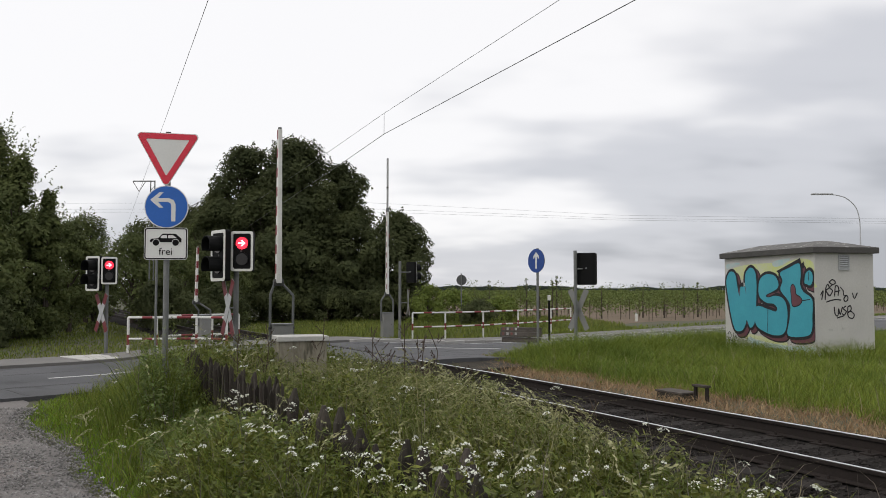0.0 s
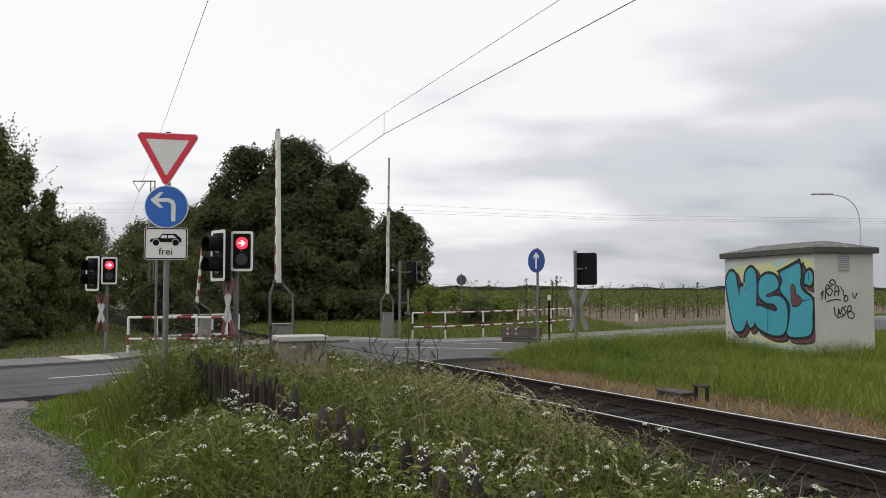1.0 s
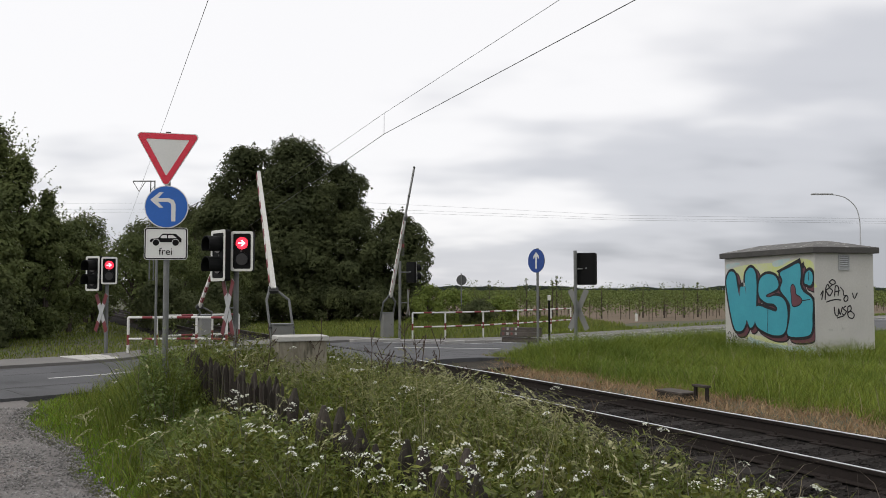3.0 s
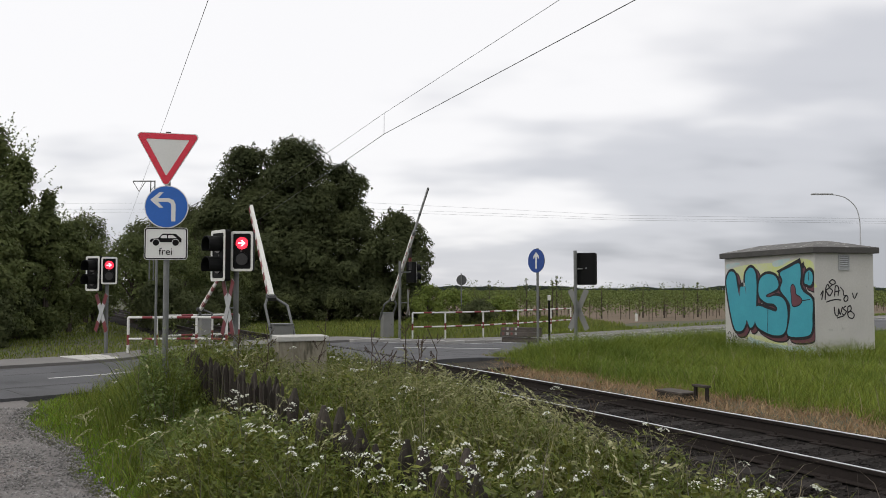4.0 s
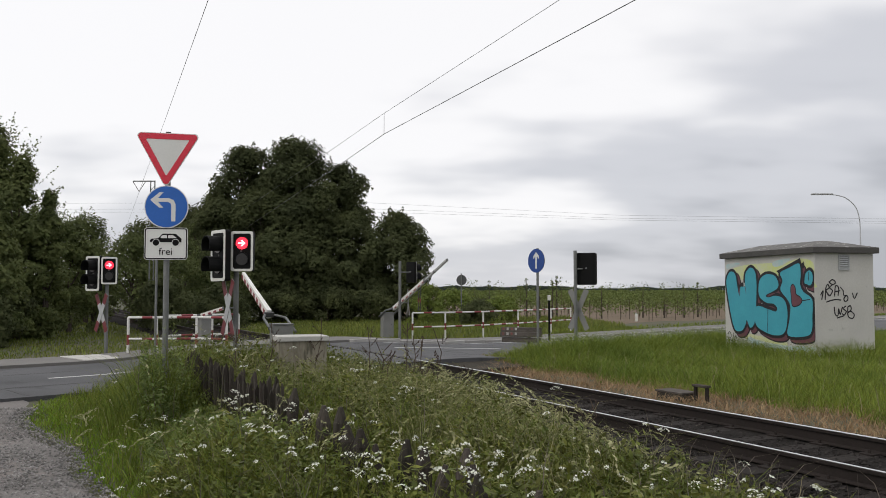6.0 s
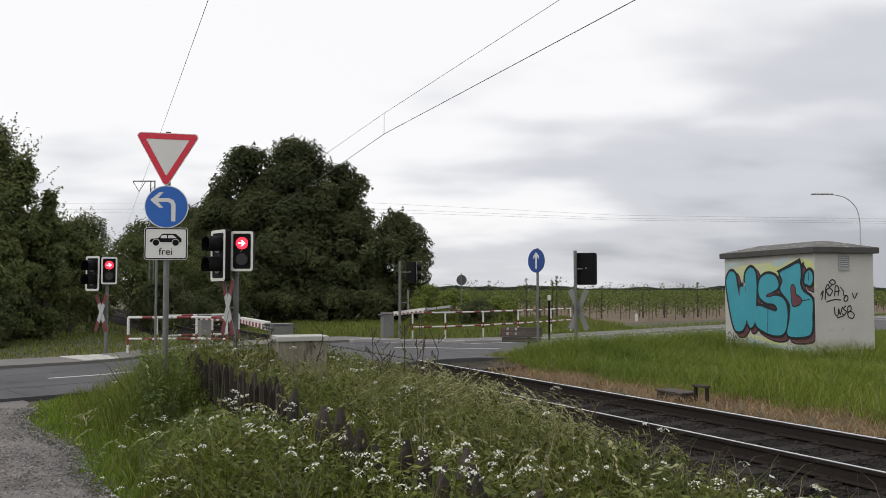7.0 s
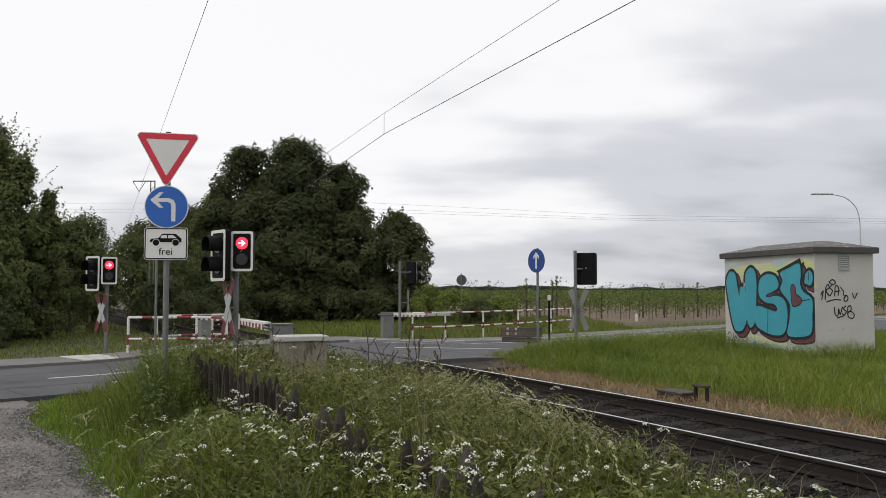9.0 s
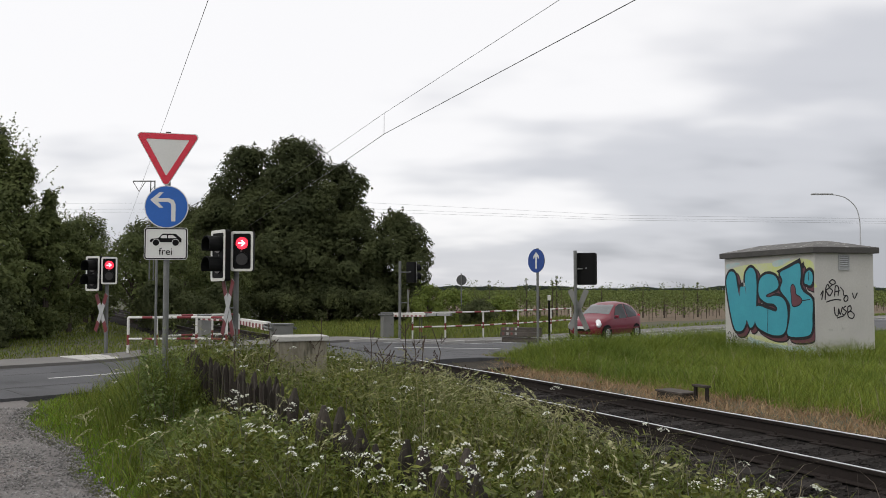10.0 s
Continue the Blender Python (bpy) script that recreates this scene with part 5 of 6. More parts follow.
for i, (x, y, h, s, n) in enumerate(((-13.0, 39.5, 2.6, 1.5, 6000), (-11.0, 42.0, 2.3, 1.5, 6000), (-16.4, 31.0, 2.6, 1.3, 6000), (-17.6, 30.0, 2.2, 1.4, 5000), (-14.9, 27.4, 2.2, 1.0, 5000), (-16.0, 28.6, 3.0, 1.3, 7000), (-18.6, 37.5, 2.6, 1.3, 5000), (-20.6, 45.0, 2.4, 1.4, 5000), (-16.0, 52.5, 2.8, 2.0, 7000), (-13.0, 52.5, 2.6, 2.0, 7000), (-10.0, 53.0, 2.5, 2.0, 7000), (-7.2, 53.0, 2.4, 1.9, 7000), (-4.6, 53.5, 2.4, 1.8, 7000), (-2.0, 54.5, 2.0, 1.5, 5000))):
    tree(x, y, h, s, "leaf_dark", "dark dense bush under the hedge trees", 300 + i, n, 0.085, 0.02, category="bush", clumps=40, sprigs=0.4)
for i, (x, y, h, s, n, m) in enumerate(((-0.9, 50.0, 2.3, 1.2, 5000, "bright_leaf"), (0.7, 52.0, 2.0, 1.4, 5000, "bright_leaf"), (2.0, 47.0, 1.45, 1.15, 5000, "leaf_dark"), (3.6, 52.0, 1.7, 1.2, 4000, "bright_leaf"))):
    tree(x, y, h, s, m, "low green bush behind the railing", 400 + i, n, 0.07, 0.02, category="bush", clumps=40, sprigs=0.5)


for i, (x, y, h) in enumerate(((0.3, 58, 2.4), (3.1, 57, 2.8), (4.7, 58, 2.5), (5.9, 60, 3.0), (7.6, 59, 2.9), (8.3, 62, 3.2), (9.4, 61, 2.5), (11.2, 60, 2.5), (14.6, 62, 2.5), (15.9, 61, 2.5), (17.6, 62, 2.7), (18.9, 63, 2.8), (6.6, 58, 2.5), (2.2, 60, 2.6))):
    tree(x, y, h, 0.34, "young_leaf", "slender young tree above the nursery rows", 500 + i, 420, 0.04, 0.15, category="tree", base=GROUND - 0.23, sprigs=0.2, clumps=16, peak=0.9)


def blades(name, xy, heights, width, lean, mat, label, category, seed, base=GROUND, droop=0.5, far=False):
    """Bent, tapering blades: three faces each."""
    rng = np.random.default_rng(seed)
    n = len(xy)
    a = rng.uniform(0, 2 * np.pi, n)
    d = np.stack([np.cos(a), np.sin(a), np.zeros(n)], 1)
    face = rng.uniform(0, 2 * np.pi, n)
    s = np.stack([np.cos(face), np.sin(face), np.zeros(n)], 1) * (width * rng.uniform(0.6, 1.3, n))[:, None]
    h = heights[:, None] * np.array([0, 0, 1.0])
    k = (heights * lean * rng.uniform(0.2, 1.2, n))[:, None]
    p = np.column_stack([xy, base - dip(xy[:, 0], xy[:, 1]) + rise(xy[:, 0], xy[:, 1])])
    stations = ((0, 0.0, 1.0), (0.4, 0.22, 0.9), (0.78, 0.62, 0.62), (1.0 - 0.12 * droop, 1.0 + droop * 0.3, 0.08))
    if far:
        stations = (stations[0], (0.62, 0.45, 0.8), stations[3])
    m = 2 * len(stations)
    v = np.empty((n, m, 3))
    for i, (hz, out, w) in enumerate(stations):
        c = p + h * hz + d * k * out
        v[:, 2 * i], v[:, 2 * i + 1] = c - s * w, c + s * w
    f = np.array([[0, 1, 3, 2], [2, 3, 5, 4], [4, 5, 7, 6]][:len(stations) - 1])
    faces = (np.arange(n)[:, None, None] * m + f).reshape(-1, 4)
    ob = new(name, fast_mesh(name, v.reshape(-1, 3), faces, mat))
    return tagged(ob, label, category, kind="stuff")


def fields(x, y):
    """Coordinates by track and road, as arrays."""
    dx, dy = x - TRACK_AT.x, y - TRACK_AT.y
    tn = dx * TRACK_SIDE.x + dy * TRACK_SIDE.y
    ex, ey = x - CROSS.x, y - CROSS.y
    return tn, ex * ROAD.x + ey * ROAD.y, ex * ROAD_SIDE.x + ey * ROAD_SIDE.y


def scatter(seed, n, x0, x1, y0, y1, keep):
    rng = np.random.default_rng(seed)
    x, y = rng.uniform(x0, x1, n), rng.uniform(y0, y1, n)
    ok = keep(x, y) & (abs(x) < 0.57 * y + 1.2)
    return np.column_stack([x[ok], y[ok]])


def near_strip(x, y):
    tn, u, n = fields(x, y)
    return (tn < -1.45) & (n < -3.05) & (x > lane_x(y) + 0.05 * np.sin(y * 9)) & (y > 2.5)


def clump(x, y, size, seed):
    """A slow wave between 0 and 1 that makes patches."""
    return 0.5 + 0.25 * np.sin(x * size + seed) * np.cos(y * size * 0.9 + seed * 2) + 0.25 * np.sin((x + y) * size * 1.7 + seed * 3)


def near_height(p):
    x, y = p[:, 0], p[:, 1]
    tn, u, n = fields(x, y)
    h = 0.46 + 0.30 * clump(x, y, 1.3, 1.0) + 0.26 * clump(x, y, 3.7, 2.0)
    h += 0.50 * np.exp(-((x + 4.3) / 0.75) ** 2 - ((y - 12.5) / 1.6) ** 2)
    h += 0.35 * np.exp(-((x + 3.1) / 0.8) ** 2 - ((y - 14.6) / 0.8) ** 2)
    # along the stake fence: low on the lane side, high behind it
    along = 12.9 - y
    aside = (x - (-3.98 + (13.3 - y) * 0.51)) * 0.89
    dense = ease(along / 0.6) * ease((4.4 - along) / 1.8)
    h = h * (1 - dense * np.where(aside < 0.05, 0.50 * np.exp(-((aside + 0.3) / 0.85) ** 2), 0.0))
    h += 0.22 * dense * np.exp(-((aside - 0.6) / 0.4) ** 2)
    h -= 0.36 * np.exp(-((x + 2.05) / 0.5) ** 2 - ((y - 12.6) / 1.3) ** 2)
    edge = np.clip((x - lane_x(y)) / np.clip(0.8 + 0.30 * (y - 7), 0.8, 2.4), 0.09, 1)
    trackside = np.clip((-1.02 - 0.62 * np.clip((13 - y) / 4, 0, 1) - 0.50 * np.clip((8.5 - y) / 3, 0, 1) - tn) / np.where(y > 10.5, 0.95, 1.5), 0.08, 1)
    tall = 1.36 * np.exp(-(np.abs((x + 3.88) / 0.46)) ** 3 - (np.abs((y - 11.7) / 1.1)) ** 3) * (0.8 + 0.3 * clump(x, y, 2.6, 5.0))
    return np.maximum(np.maximum(0.05, h * edge * trackside), tall)


def meadow():
    rng = np.random.default_rng(11)
    p = scatter(1, 88000, -7, 5, 2.5, 19, near_strip)
    blades("tall_grass", p, near_height(p) * rng.uniform(0.35, 1.12, len(p)), 0.0052, 0.65, "grass", "tall green grass and weeds beside the track", "grass", 2)
    p = scatter(8, 90000, -7, 5, 2.5, 17, lambda x, y: near_strip(x, y) & (x - lane_x(y) < np.clip(0.5 + 0.25 * (y - 7), 0.4, 2.0)))
    blades("lawn_grass", p, np.clip(near_height(p), 0.04, 0.12) * rng.uniform(0.5, 1.2, len(p)), 0.005, 0.8, "lawn", "short bright green grass beside the lane", "grass", 9)
    p = scatter(3, 15000, -7, 5, 2.5, 19, near_strip)
    p = p[rng.random(len(p)) < np.maximum(np.clip(0.22 + 0.55 * (p[:, 0] + 0.4), 0.10, 0.9), 0.8 * (np.abs(p[:, 0] + 2.9) < 0.6) * (p[:, 1] > 12.2)) * np.clip((p[:, 1] - 4.8) / 2.0, 0.1, 1)]
    h = near_height(p) * rng.uniform(0.9, 1.45, len(p))
    blades("dry_stems", p, h, 0.0028, 0.5, "straw", "pale flowering grass stems among weeds", "grass", 4, droop=1.4)
    # grey dead stems fallen over each other beside the crossing
    q = scatter(7, 13000, -3, 4, 5.5, 17, lambda x, y: (fields(x, y)[2] < -3.2) & (fields(x, y)[0] > -3.2) & (fields(x, y)[0] < -1.25))
    q = q[rng.random(len(q)) < np.maximum(np.exp(-((q[:, 1] - 13.2) / 2.2) ** 2), 0.30 * (fields(q[:, 0], q[:, 1])[0] < -1.8))]
    blades("dead_stems", q, rng.uniform(0.18, 0.62, len(q)), 0.0045, 1.2, "dead", "grey dead plant stems beside the track", "dead stems", 8, droop=0.8)
    # a tangle of withered grass at the foot of the crossing signal
    q = np.column_stack([rng.normal(-3.85, 0.22, 420), rng.normal(15.25, 0.22, 420)])
    blades("withered_grass", q, rng.uniform(0.35, 0.85, len(q)), 0.006, 0.75, "grass_dry", "withered tan grass below the crossing cross", "grass", 14, droop=1.2)
    # bare brown stalks standing all through the weeds
    q = scatter(12, 2600, -4, 4, 3.5, 14, near_strip)
    q = q[clump(q[:, 0], q[:, 1], 2.2, 4.0) > 0.45]
    blades("bare_stalks", q, near_height(q) * rng.uniform(0.8, 1.35, len(q)), 0.0035, 0.35, "dead", "bare brown plant stalks among weeds", "dead stems", 13, droop=0.4)
    # nodding seed heads of tall grasses
    q = scatter(6, 13000, -7, 5, 2.5, 17, near_strip)
    q = q[(clump(q[:, 0], q[:, 1], 1.1, 3.0) > 0.50) & (fields(q[:, 0], q[:, 1])[0] < np.where(q[:, 1] > 8.5, -1.55, -2.6)) & (rng.random(len(q)) < np.clip(0.25 + 0.6 * (q[:, 0] + 0.4), 0.10, 1.0) * np.clip((q[:, 1] - 5.2) / 2.0, 0.05, 1))]
    h = near_height(q) * rng.uniform(1.0, 1.35, len(q))
    k = 12
    a = rng.uniform(0, 2 * np.pi, len(q))
    d = np.stack([np.cos(a), np.sin(a)], 1)
    t = np.linspace(0, 1, k)
    c = np.empty((len(q), k, 3))
    for i in range(k):
        c[:, i, :2] = q + d * (0.10 + 0.17 * t[i])
        c[:, i, 2] = GROUND + h - 0.10 * t[i] ** 2
    c = c.reshape(-1, 3) + rng.normal(size=(len(q) * k, 3)) * 0.006
    dd = np.repeat(np.column_stack([d, np.full(len(q), -0.5)]), k, 0) + rng.normal(size=(len(q) * k, 3)) * 0.35
    dd /= np.linalg.norm(dd, axis=1)[:, None]
    w = np.cross(dd, rng.normal(size=dd.shape))
    w /= np.linalg.norm(w, axis=1)[:, None]
    v, f = quads(c, dd * 0.020, w * 0.0075)
    tagged(new("grass_heads", fast_mesh("grass_heads", v, f, "seed")), "nodding pale seed heads of tall grass", "grass", kind="stuff")
    # leafy weeds: plants of many leaves round a stem
    q = scatter(5, 12500, -7, 5, 2.5, 18, near_strip)
    q = q[q[:, 0] - lane_x(q[:, 1]) > np.clip(0.25 + 0.22 * (q[:, 1] - 7), 0.25, 1.5)]
    q = q[rng.random(len(q)) < 0.25 + 1.1 * clump(q[:, 0], q[:, 1], 3.1, 6.0)]
    k = 64
    hh = near_height(q) * rng.uniform(0.65, 1.12, len(q))
    rad = rng.uniform(0.07, 0.20, len(q))
    t = rng.random((len(q), k)) ** 0.7
    a = rng.uniform(0, 2 * np.pi, (len(q), k))
    r = rad[:, None] * (1.1 - 0.75 * t) * rng.random((len(q), k)) ** 0.5
    c = np.stack([q[:, 0:1] + r * np.cos(a), q[:, 1:2] + r * np.sin(a), GROUND + hh[:, None] * (0.05 + 0.95 * t)], 2).reshape(-1, 3)
    n = len(c)
    u = np.stack([np.cos(a).ravel(), np.sin(a).ravel(), rng.normal(size=n) * 0.5 + 0.1], 1) + rng.normal(size=(n, 3)) * 0.35
    u /= np.linalg.norm(u, axis=1)[:, None]
    w = np.cross(u, rng.normal(size=(n, 3)) * 0.5 + np.array([0, 0, 1]))
    w /= np.linalg.norm(w, axis=1)[:, None]
    s = (np.repeat(rng.uniform(0.013, 0.038, len(q)), k) * (1.25 - 0.6 * t.ravel()) * rng.uniform(0.7, 1.3, n))[:, None]
    fence_x = -3.98 + (13.3 - q[:, 1]) * 0.51
    left = np.repeat((q[:, 0] < fence_x - 0.1) & (q[:, 1] > 7.5), k)
    for sel, mat, label in ((~left, "weed", "dense green weed leaves between fence and track"), (left, "nettle", "light green nettle leaves between lane and fence")):
        v, f = quads(c[sel], (u * s * 1.5)[sel], (w * s * 0.55)[sel])
        tagged(new("weed_leaves", fast_mesh("weed_leaves", v, f, mat)), label, "weeds", kind="stuff")


def dock_stalks():
    """Dry brown stalks that stand above the weeds."""
    rng = random.Random(9)
    made = []
    for x, y, h in ((-1.95, 13.2, 1.25), (-1.12, 12.8, 1.15), (-0.95, 12.9, 0.95), (-0.55, 12.5, 1.2), (-0.42, 12.4, 1.05), (-0.30, 11.6, 1.1), (-0.15, 12.2, 1.15), (-0.75, 11.9, 0.9), (0.3, 10.6, 0.8), (1.6, 9.4, 0.6), (-2.6, 12.4, 1.2), (-2.9, 12.0, 1.15)):
        h *= 1.18
        t = thing("dock_stalk", "dry dark brown dock stalk above the weeds", "wild plant", Matrix.Translation((x, y, GROUND)), "dry stalks by the track")
        bm = bmesh.new()
        pts = [Vector((0.05 * noise.noise((x * 9, k, 1)) * k, 0.05 * noise.noise((k, y * 9, 4)) * k, h * k / 4)) for k in range(5)]
        tube(bm, pts, 0.006, 5)
        part("stalk", bm, "dock", t)
        bm = bmesh.new()
        for i in range(7):
            z = h * rng.uniform(0.45, 0.92)
            a = rng.uniform(0, 6.3)
            p0 = pts[min(4, int(z / h * 4))]
            b = Vector((p0.x + 0.12 * math.cos(a), p0.y + 0.12 * math.sin(a), z + 0.13))
            rod(bm, (p0.x, p0.y, z), b, 0.004, 0.003, 4)
            for j in range(5):
                e = Vector((p0.x, p0.y, z)).lerp(b, 0.3 + 0.15 * j)
                bmesh.ops.create_icosphere(bm, subdivisions=1, radius=rng.uniform(0.006, 0.013), matrix=Matrix.Translation(e + Vector((rng.uniform(-0.01, 0.01), rng.uniform(-0.01, 0.01), 0))))
        part("seed_sprays", bm, "dock", t)
        made.append(t)
    return made


def grass_tufts():
    """Tall flowering grasses beside the track that bend in the wind, each tuft a plant of its own."""
    rng = np.random.default_rng(81)
    shapes = []
    for _ in range(6):
        v, f = [], []
        for b in range(30):
            a, r = rng.uniform(0, 2 * np.pi), 0.10 * rng.random() ** 0.5
            h = rng.uniform(0.45, 0.95)
            out = np.array([np.cos(a), np.sin(a), 0])
            side = np.array([-np.sin(a), np.cos(a), 0]) * rng.uniform(0.002, 0.0045)
            root = out * r
            lean = rng.uniform(0.12, 0.5) * h
            for k, (z, o, w) in enumerate(((0, 0, 1), (0.45, 0.15, 0.9), (0.8, 0.5, 0.6), (0.93, 1.0, 0.15))):
                c = root + out * lean * o + np.array([0, 0, h * z])
                v += [c - side * w, c + side * w]
                if k:
                    n = len(v)
                    f.append((n - 4, n - 3, n - 1, n - 2))
            if b % 3 == 0:
                # seed head
                for q in np.linspace(0.0, 1.0, 9):
                    c = root + out * (lean * (0.95 + 0.45 * q)) + np.array([0, 0, h * (0.93 - 0.07 * q * q)]) + rng.normal(size=3) * 0.004
                    d = np.array([out[0], out[1], -0.35]) * 0.016
                    e = rng.normal(size=3) * 0.0045
                    n = len(v)
                    v += [c - d, c - e, c + d, c + e]
                    f.append((n, n + 1, n + 2, n + 3))
        shapes.append(fast_mesh("grass_tuft", np.array(v), np.array(f), "tuft"))
    made = []
    p = scatter(82, 900, -2.6, 3.2, 6.2, 13.2, lambda x, y: near_strip(x, y) & (fields(x, y)[0] < -2.0 - 0.22 * (13 - y)) & (fields(x, y)[0] > -4.6))
    for i, (x, y) in enumerate(p[:140]):
        ob = new("grass_tuft", shapes[i % 6])
        ob.matrix_basis = Matrix.Translation((x, y, GROUND))
        tagged(ob, "pale green flowering grass tuft bending in the wind", "grass tuft", "windblown grass tufts")
        made.append(ob)
    return made


OCTA = np.array([[1, 0, 0], [-1, 0, 0], [0, 1, 0], [0, -1, 0], [0, 0, 1], [0, 0, -1]], float)
OCTA_F = np.array([[0, 2, 4], [2, 1, 4], [1, 3, 4], [3, 0, 4], [2, 0, 5], [1, 2, 5], [3, 1, 5], [0, 3, 5]])


def stones(name, pts, size, mat, label, category, seed):
    """Small broken stones lying about."""
    rng = np.random.default_rng(seed)
    n = len(pts)
    a = rng.uniform(0, 2 * np.pi, n)
    v = OCTA[None] * (rng.uniform(0.5, 1.2, (n, 6, 1)) * (size * rng.uniform(0.5, 1.4, n))[:, None, None]) * np.array([1, 1, 0.7])
    v += rng.normal(size=(n, 6, 3)) * size * 0.15
    c, s = np.cos(a)[:, None], np.sin(a)[:, None]
    x, y = v[:, :, 0] * c - v[:, :, 1] * s, v[:, :, 0] * s + v[:, :, 1] * c
    v = np.stack([x, y, v[:, :, 2]], 2) + pts[:, None]
    f = (np.arange(n)[:, None, None] * 6 + OCTA_F).reshape(-1, 3)
    tagged(new(name, fast_mesh(name, v.reshape(-1, 3), f, mat)), label, category, kind="stuff")


def loose_stones():
    rng = np.random.default_rng(71)
    n = 24000
    u, w = rng.uniform(-12.5, 1.2, n), rng.uniform(-2.1, 2.1, n)
    ok = (abs(abs(w) - 0.7525) > 0.09)
    u, w = u[ok], w[ok]
    x, y = TRACK_AT.x + TRACK.x * u + TRACK_SIDE.x * w, TRACK_AT.y + TRACK.y * u + TRACK_SIDE.y * w
    z = np.interp(abs(w), [0, 0.5, 1.75, 2.35], [-0.180, -0.180, -0.200, -0.33]) + rng.uniform(-0.01, 0.012, len(u))
    stones("ballast_stones", np.column_stack([x, y, z]), 0.028, "stone", "dark broken ballast stones between the rails", "ballast", 72)
    p = scatter(73, 44000, -8, -1.5, 5.5, 13.5, lambda x, y: x < lane_x(y) + 0.08)
    stones("lane_pebbles", np.column_stack([p, np.full(len(p), GROUND + 0.048)]), 0.0155, "pebble", "loose grey pebbles on the gravel lane", "gravel", 74)


def umbels():
    """White flat flower heads on thin stems."""
    rng = np.random.default_rng(21)
    p = scatter(22, 2700, -4.2, 3.6, 3.6, 14, near_strip)
    p = p[(clump(p[:, 0], p[:, 1], 1.9, 2.0) > 0.43) & (fields(p[:, 0], p[:, 1])[0] < -2.9) & (rng.random(len(p)) < np.clip(0.80 - 0.13 * (p[:, 1] - 4) - 0.10 * np.maximum(p[:, 0], 0), 0.09, 1) * np.where((p[:, 0] > -0.3) & (p[:, 1] > 6.0), 0.4, 1.0))]
    h = near_height(p) * rng.uniform(0.95, 1.2, len(p)) + 0.04
    blades("flower_stems", p, h, 0.003, 0.05, "weed", "thin green stems of white flowers", "wild flowers", 23)
    cs = []
    for (x, y), hh in zip(p, h):
        r = 0.012 + 0.046 * rng.random() ** 1.4
        k = int(9 + 460 * r)
        tilt = rng.normal(size=2) * 0.25
        for _ in range(k):
            a, q = rng.uniform(0, 2 * np.pi), r * rng.random() ** 0.5
            ox, oy = q * np.cos(a), q * np.sin(a)
            cs.append((x + ox, y + oy, GROUND + hh * 0.98 + ox * tilt[0] + oy * tilt[1] + 0.5 * r * (1 - (q / r) ** 2) + rng.uniform(0, 0.008)))
    cs = np.array(cs)
    n = len(cs)
    a = rng.uniform(0, 2 * np.pi, n)
    s = rng.uniform(0.0044, 0.0078, n)[:, None]
    u = np.stack([np.cos(a), np.sin(a), rng.normal(size=n) * 0.5], 1) * s
    w = np.stack([-np.sin(a), np.cos(a), rng.normal(size=n) * 0.5], 1) * s
    v, f = quads(cs, u, w)
    tagged(new("white_umbels", fast_mesh("white_umbels", v, f, "petal")), "clusters of small white wild flowers among weeds", "wild flowers", kind="stuff")


def far_side_grass():
    rng = np.random.default_rng(31)

    def beyond(x, y):
        tn, u, n = fields(x, y)
        return (tn > 3.3 + 0.4 * np.sin(x * 1.7) * np.sin(y * 2.3)) & (n < -3.1)
    p = scatter(32, 380000, -3, 22, 6, 34, beyond)
    tn, u, n = fields(p[:, 0], p[:, 1])
    h = (0.22 + 0.22 * clump(p[:, 0], p[:, 1], 0.9, 4.0) + 0.42 * ease((u - 1.8) / 3) * np.exp(-((n + 4.4) / 1.1) ** 2) + 0.34 * np.exp(-((p[:, 0] - 10.2) / 1.3) ** 2 - ((p[:, 1] - 21.3) / 0.7) ** 2) + 0.26 * np.exp(-((p[:, 0] - 8.8) / 0.7) ** 2 - ((p[:, 1] - 24.0) / 2.0) ** 2)) * np.clip((tn - 2.4) / 1.6, 0.4, 1) * rng.uniform(0.6, 1.25, len(p))
    blades("tall_grass", p, h, 0.0052, 0.9, "meadow", "tall bright green grass between track and road", "grass", 33, far=True)
    p = scatter(34, 5200, -3, 22, 6, 34, beyond)
    blades("dry_stems", p, rng.uniform(0.3, 0.6, len(p)), 0.004, 0.6, "straw", "pale grass stems in the green grass", "grass", 35)

    def dry(x, y):
        tn, u, n = fields(x, y)
        return (tn > 2.0) & (tn < 4.0 + 0.4 * np.sin(y * 2)) & (n < -3.1)
    p = scatter(36, 120000, -3, 9, 5, 26, dry)
    p = p[rng.random(len(p)) < 0.15 + 1.1 * clump(p[:, 0], p[:, 1], 2.4, 7.0)]
    blades("dry_grass", p, rng.uniform(0.04, 0.18, len(p)), 0.006, 1.3, "grass_dry", "brown withered grass along the ballast", "grass", 37, far=True)

    def behind(x, y):
        tn, u, n = fields(x, y)
        return (n > 5.1) & (abs(tn) > 2.2)
    p = scatter(38, 95000, -26, 10, 20, 62, behind)
    h = (0.12 + 0.22 * clump(p[:, 0], p[:, 1], 0.7, 5.0)) * rng.uniform(0.5, 1.3, len(p)) * np.where(p[:, 0] < -9, 0.45, 1.0)
    blades("meadow_grass", p, h, 0.014, 0.5, "shaded_grass", "green meadow grass behind the road", "grass", 39, far=True)

    def verge(x, y):
        tn, u, n = fields(x, y)
        return (n > 5.1) & (n < 8.5) & (u > 12)
    p = scatter(40, 60000, 5, 60, 30, 95, verge)
    blades("verge_grass", p, rng.uniform(0.06, 0.22, len(p)), 0.02, 0.5, "meadow", "short green grass verge beside the road", "grass", 41, far=True)


